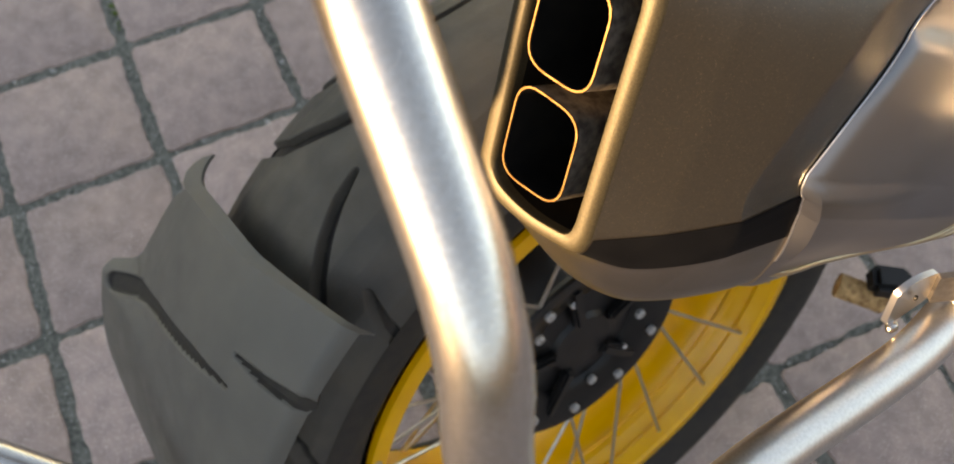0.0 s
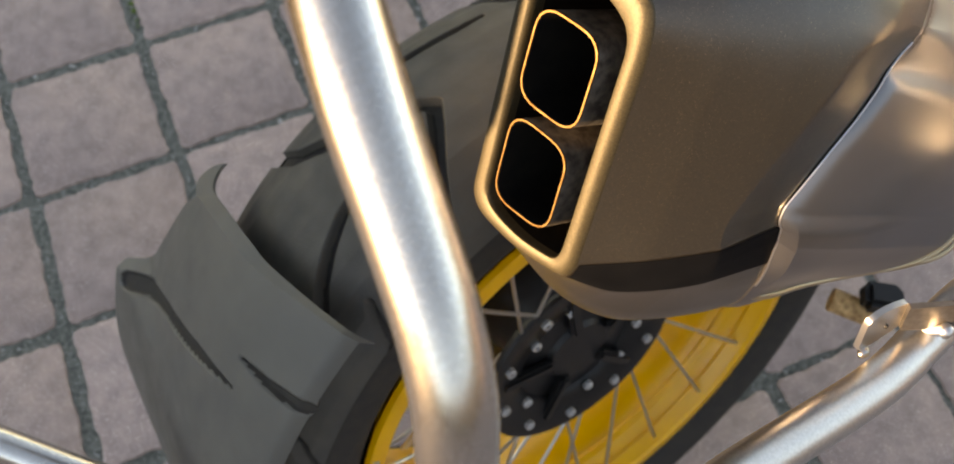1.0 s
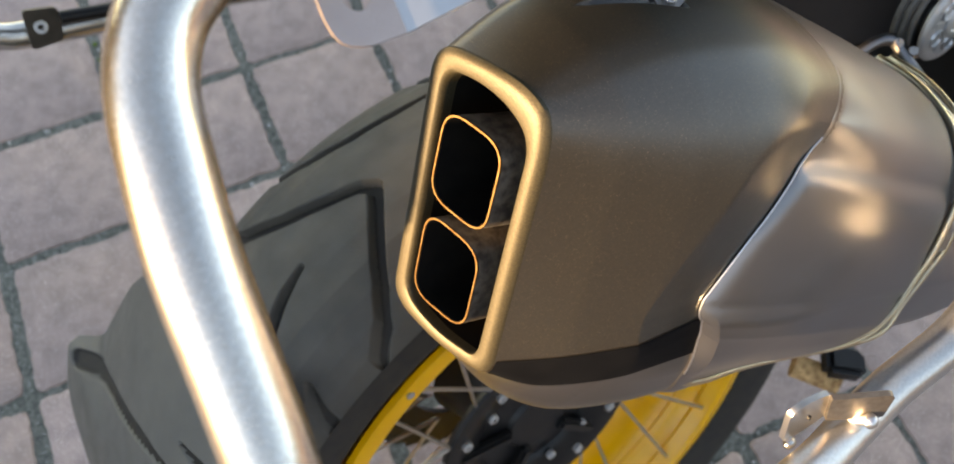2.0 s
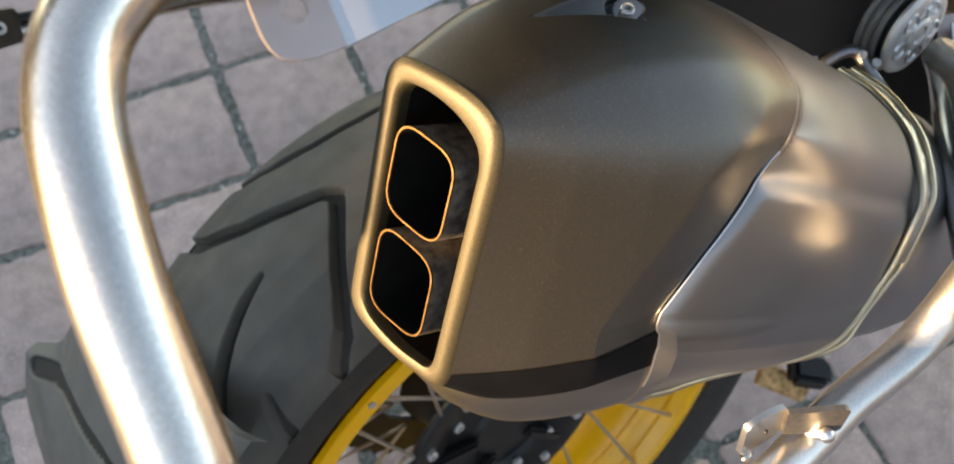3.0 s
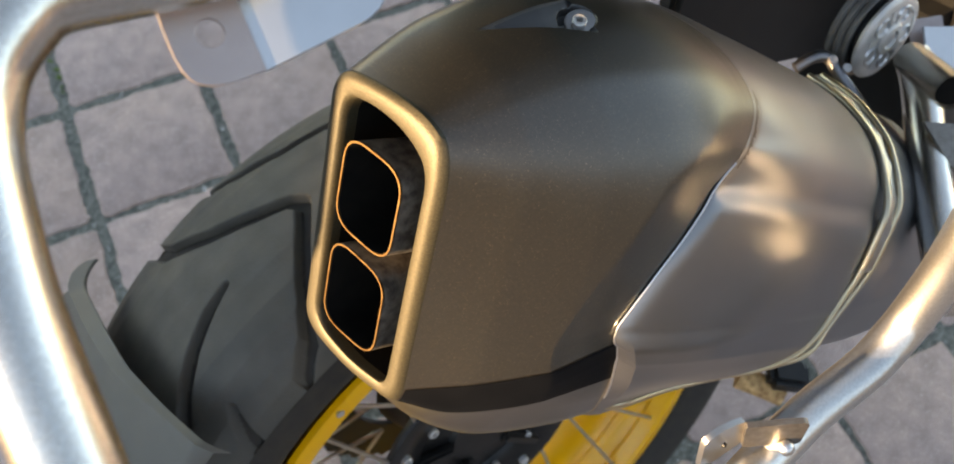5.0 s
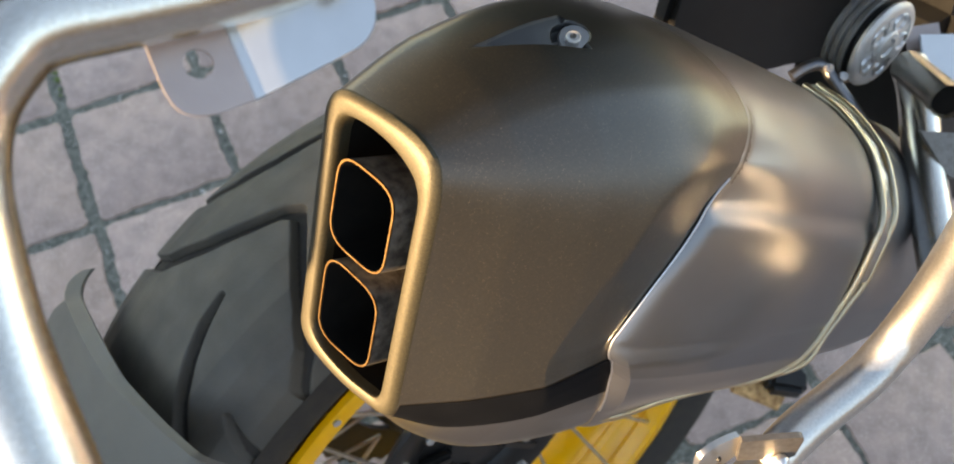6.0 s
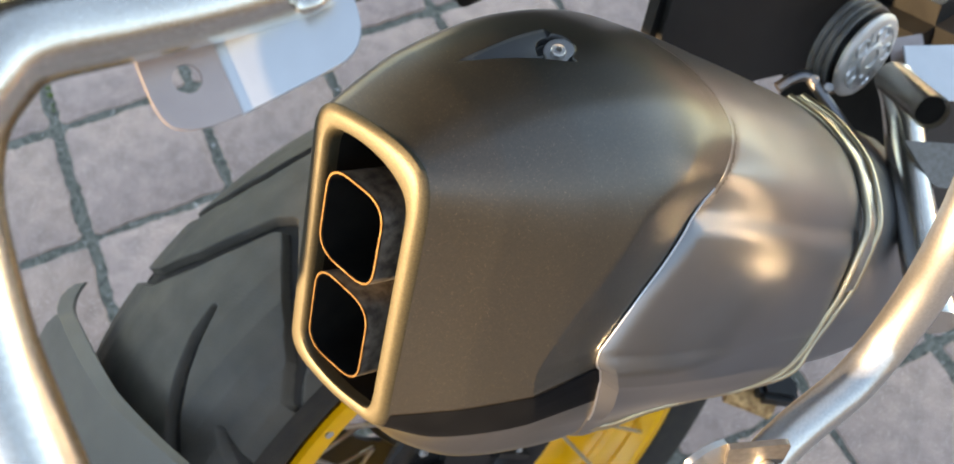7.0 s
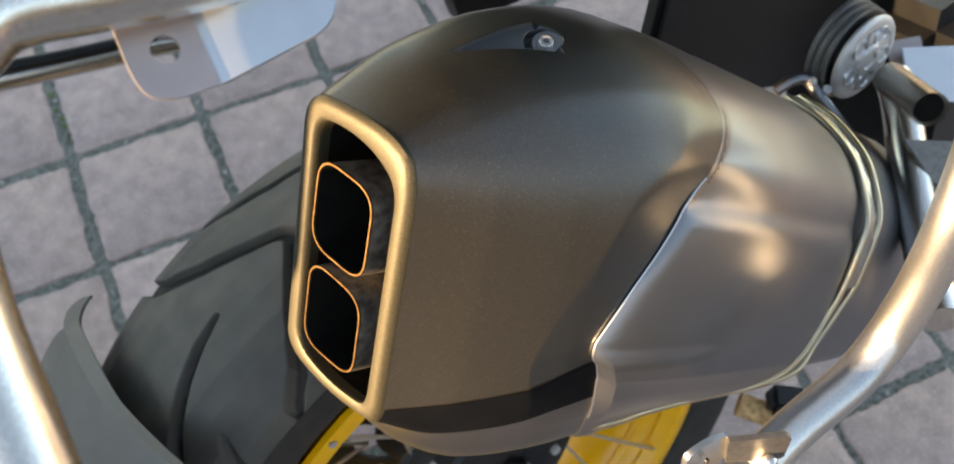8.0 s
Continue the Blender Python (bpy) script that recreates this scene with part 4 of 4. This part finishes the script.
part("gusset", solid_box((0.045, 0.040, 0.002), Matrix.Translation((0.355, -0.1512, 0.286)) @ pose(0, 0, 0, 35, 10, -30), 0.0006), M_PLATE, hang, "small steel plate")
ga = frame_of((0.2751, -0.1824, 0.2948), (0.3101, -0.2083, 0.2862), (0.2787, -0.2056, 0.2773))
part("arm", slab(rounded([(0.0, 0.0), (0.060, 0.0), (0.060, 0.030), (0.020, 0.028)], [0.001, 0.002, 0.002, 0.004], 4), -0.003, ga, bevel=0.0005), M_POLISH, hang, "polished triangular steel arm")
ear = [(0.2490, -0.1030, 0.3060), (0.2600, -0.1062, 0.3100), (0.2690, -0.1110, 0.3090), (0.2700, -0.1210, 0.3010), (0.2712, -0.1367, 0.2890), (0.2720, -0.1560, 0.2740)]
bm = sweep(ear, 0.0040, 12)
part("clamp_ear", bm, M_STEEL, hang, "grey steel clamp ear")
for q in ((0.2690, -0.1160, 0.3090), (0.2740, -0.1240, 0.3040)):
    bm = lathe([(0.0, 0.001), (0.0014, 0.001), (0.0016, 0.0020), (0.0028, 0.0020), (0.0031, 0.001), (0.0031, -0.004)], 18, "z")
    bm.transform(Matrix.Translation(q) @ Vector((-0.3, -0.5, 0.8)).to_track_quat("Z", "Y").to_matrix().to_4x4())
    part("bolt", bm, M_ALU, hang, "small steel bolt")
# --- tail and seat over the wheel, above the muffler; unseen, added for dark reflections
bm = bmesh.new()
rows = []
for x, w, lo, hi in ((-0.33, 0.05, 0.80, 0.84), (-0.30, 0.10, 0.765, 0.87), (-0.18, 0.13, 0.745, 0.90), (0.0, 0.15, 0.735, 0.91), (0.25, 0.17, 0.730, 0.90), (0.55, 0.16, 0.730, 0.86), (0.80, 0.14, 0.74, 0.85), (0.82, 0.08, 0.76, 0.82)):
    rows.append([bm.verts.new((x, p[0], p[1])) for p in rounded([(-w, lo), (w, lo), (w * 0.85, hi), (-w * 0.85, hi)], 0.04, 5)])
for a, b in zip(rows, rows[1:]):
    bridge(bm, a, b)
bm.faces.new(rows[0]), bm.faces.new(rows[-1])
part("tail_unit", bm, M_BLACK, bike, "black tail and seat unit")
part("side_panel", solid_box((0.24, 0.020, 0.26), pose(0.352, -0.012, 0.345, 0, 20, 0), 0.006), M_BLACK, bike, "black plastic side panel")
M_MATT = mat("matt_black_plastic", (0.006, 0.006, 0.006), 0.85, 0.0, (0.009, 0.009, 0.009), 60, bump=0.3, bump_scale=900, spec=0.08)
# unseen plate added to keep the sun off the collar and cap
part("rear_fender", slab(rounded([(-0.115, -0.14), (0.115, -0.14), (0.100, 0.215), (-0.098, 0.215)], 0.03, 5), 0.006, pose(-0.345, 0.0, 0.60, 90, 0, -90), bevel=0.001), M_MATT, bike, "unseen matt black plate under the tail, added to block the sun")
part("engine_block", solid_box((0.30, 0.16, 0.30), pose(0.60, -0.02, 0.10, 0, 0, 0), 0.02), M_BLACK, bike, "dark gearbox housing")
M_BROWN = mat("brown_engine_paint", (0.040, 0.026, 0.018), 0.50, 0.2, (0.075, 0.045, 0.022), 60, bump=0.4, bump_scale=400)
cover = part("engine_cover", solid_box((0.16, 0.10, 0.06), pose(0.530, -0.052, 0.185, 15, 10, -35), 0.018), M_BROWN, bike, "dark brown metal engine cover")
for i in range(4):
    part("fin", solid_box((0.010, 0.095, 0.010), pose(0.480 + 0.03 * i, -0.045 - 0.012 * i, 0.218 - 0.004 * i, 15, 10, -35), 0.003), M_BROWN, cover)
# unseen black box added so that the muffler's top reflects dark
part("seat_base", solid_box((0.66, 0.24, 0.30), pose(0.46, 0.0, 0.605, 0, 0, 0), 0.03), M_BLACK, bike, "unseen black box under the seat, added for dark reflections")
part("left_bracket", slab(rounded([(-0.045, -0.020), (0.040, -0.026), (0.048, 0.012), (-0.010, 0.030), (-0.050, 0.010)], 0.008, 4), 0.018, pose(0.225, 0.20, 0.285, 90, 0, 0), bevel=0.002), M_BLACK, bike, "dark bracket on the far side")
part("stand_arm", sweep([(0.230, -0.1115, -0.040), (0.238, -0.1235, -0.044), (0.248, -0.1385, -0.049), (0.253, -0.1465, -0.052)], 0.0115, 14), mat("rusty_brown", (0.24, 0.115, 0.040), 0.75, 0.0, (0.60, 0.36, 0.16), 150, bump=1.0, bump_scale=260), bike, "rusty brown stand arm")
part("stand_block", solid_box((0.036, 0.026, 0.022), pose(0.260, -0.142, -0.032, 10, 15, -40), 0.005), M_BLACK, bike, "black stand mount")

# ---------------- pavers last ----------------
rng = random.Random(4)


def paver_mesh():
    """One paver with worn, slightly wavy edges."""
    h = 0.0890
    pts = []
    for i in range(88):
        side, t = divmod(i, 22)
        u = -h + 2 * h * t / 22
        w = h + 0.0012 * math.sin(i * 0.61 + rng.uniform(-0.5, 0.5)) + rng.uniform(-0.0022, 0.0012) - (0.0020 if t == 0 else 0)
        x, y = ((u if t else -h + 0.0015), -w) if side == 0 else (w, (u if t else -h + 0.0015)) if side == 1 else (-(u if t else -h + 0.0015), w) if side == 2 else (-w, -(u if t else -h + 0.0015))
        pts.append((x, y))
    bm = bmesh.new()
    rings = []
    for k, z in ((1.0, -0.03), (1.0, -0.0022), (0.992, -0.0006), (0.980, 0.0)):
        rings.append([bm.verts.new((x * k, y * k, z)) for x, y in pts])
    for a, b in zip(rings, rings[1:]):
        bridge(bm, a, b)
    bm.faces.new(rings[-1])
    return mesh_of("paver", bm, M_PAVER, True, 60)


kinds = [paver_mesh() for _ in range(7)]
for i in range(-7, 9):
    for j in range(-12, 6):
        ob = new("paver", kinds[rng.randrange(7)])
        ob.parent = pavement
        q = Matrix.Rotation(radians(TURN_PAVE), 4, "Z") @ Vector(((i + 0.5) * PITCH, (j + 0.5) * PITCH, 0))
        jog = Vector((rng.uniform(-0.003, 0.003), rng.uniform(-0.003, 0.003), rng.uniform(-0.0015, 0.001)))
        ob.matrix_basis = Matrix.Translation(P0 + q + jog) @ pose(0, 0, 0, rng.uniform(-0.35, 0.35), rng.uniform(-0.35, 0.35), TURN_PAVE + rng.uniform(-0.8, 0.8) + 90 * rng.randrange(4))

# the pavement farther off, where single pavers are never picked out
verts, faces = [], []
for i in range(-34, 36):
    for j in range(-38, 32):
        if -7 <= i < 9 and -12 <= j < 6:
            continue
        q = P0 + Matrix.Rotation(radians(TURN_PAVE), 4, "Z") @ Vector(((i + 0.5) * PITCH, (j + 0.5) * PITCH, rng.uniform(-0.0015, 0.001)))
        a = radians(TURN_PAVE + rng.uniform(-0.8, 0.8))
        n = len(verts)
        for h, z in ((0.0890, -0.02), (0.0890, -0.002), (0.0870, 0.0)):
            for x, y in ((-h, -h), (h, -h), (h, h), (-h, h)):
                verts.append((q.x + x * math.cos(a) - y * math.sin(a), q.y + x * math.sin(a) + y * math.cos(a), q.z + z))
        for r in (0, 4):
            faces += [(n + r + k, n + r + (k + 1) % 4, n + r + 4 + (k + 1) % 4, n + r + 4 + k) for k in range(4)]
        faces.append((n + 8, n + 9, n + 10, n + 11))
me = bpy.data.meshes.new("paver_field")
me.from_pydata(verts, [], faces)
me.materials.append(M_PAVER)
field = new("paver_field", me)
field.parent = pavement
tagged(field, "square mauve concrete pavers farther off", kind="stuff")

# light grit stones and moss in the joints
for k, n, m, lab, cat, size in (("pebble", 420, mat("pale_stone", (0.55, 0.54, 0.52), 0.8, 0.0, (0.4, 0.39, 0.37), 200), "pale grit stones lying in the paver joints", "pebbles", 0.0035), ("moss", 9, mat("green_moss", (0.09, 0.15, 0.03), 0.9, 0.0, (0.12, 0.16, 0.05), 300), "small tufts of green moss in a joint", "moss", 0.0045)):
    bm = bmesh.new()
    for _ in range(n):
        if k == "pebble":
            i, j = rng.randrange(-3, 6), rng.randrange(-8, 3)
            f = rng.random()
            at = Vector((i * PITCH + rng.uniform(-0.004, 0.004), (j + f) * PITCH, 0)) if rng.random() < 0.5 else Vector(((i + f) * PITCH, j * PITCH + rng.uniform(-0.004, 0.004), 0))
        else:
            at = Vector((rng.uniform(-0.004, 0.004), rng.uniform(0.03, 0.13), 0))
        at = P0 + Matrix.Rotation(radians(TURN_PAVE), 4, "Z") @ at
        r = size * (rng.uniform(0.25, 0.55) if rng.random() < 0.85 else rng.uniform(0.6, 1.0))
        got = bmesh.ops.create_icosphere(bm, subdivisions=1, radius=r, matrix=Matrix.Translation(at + Vector((0, 0, -0.002))))
        for v in got["verts"]:
            v.co += Vector((rng.uniform(-0.3, 0.3), rng.uniform(-0.3, 0.3), rng.uniform(-0.3, 0.2))) * r
    tagged(new(k, mesh_of(k, bm, m, False)), lab, cat, kind="stuff")
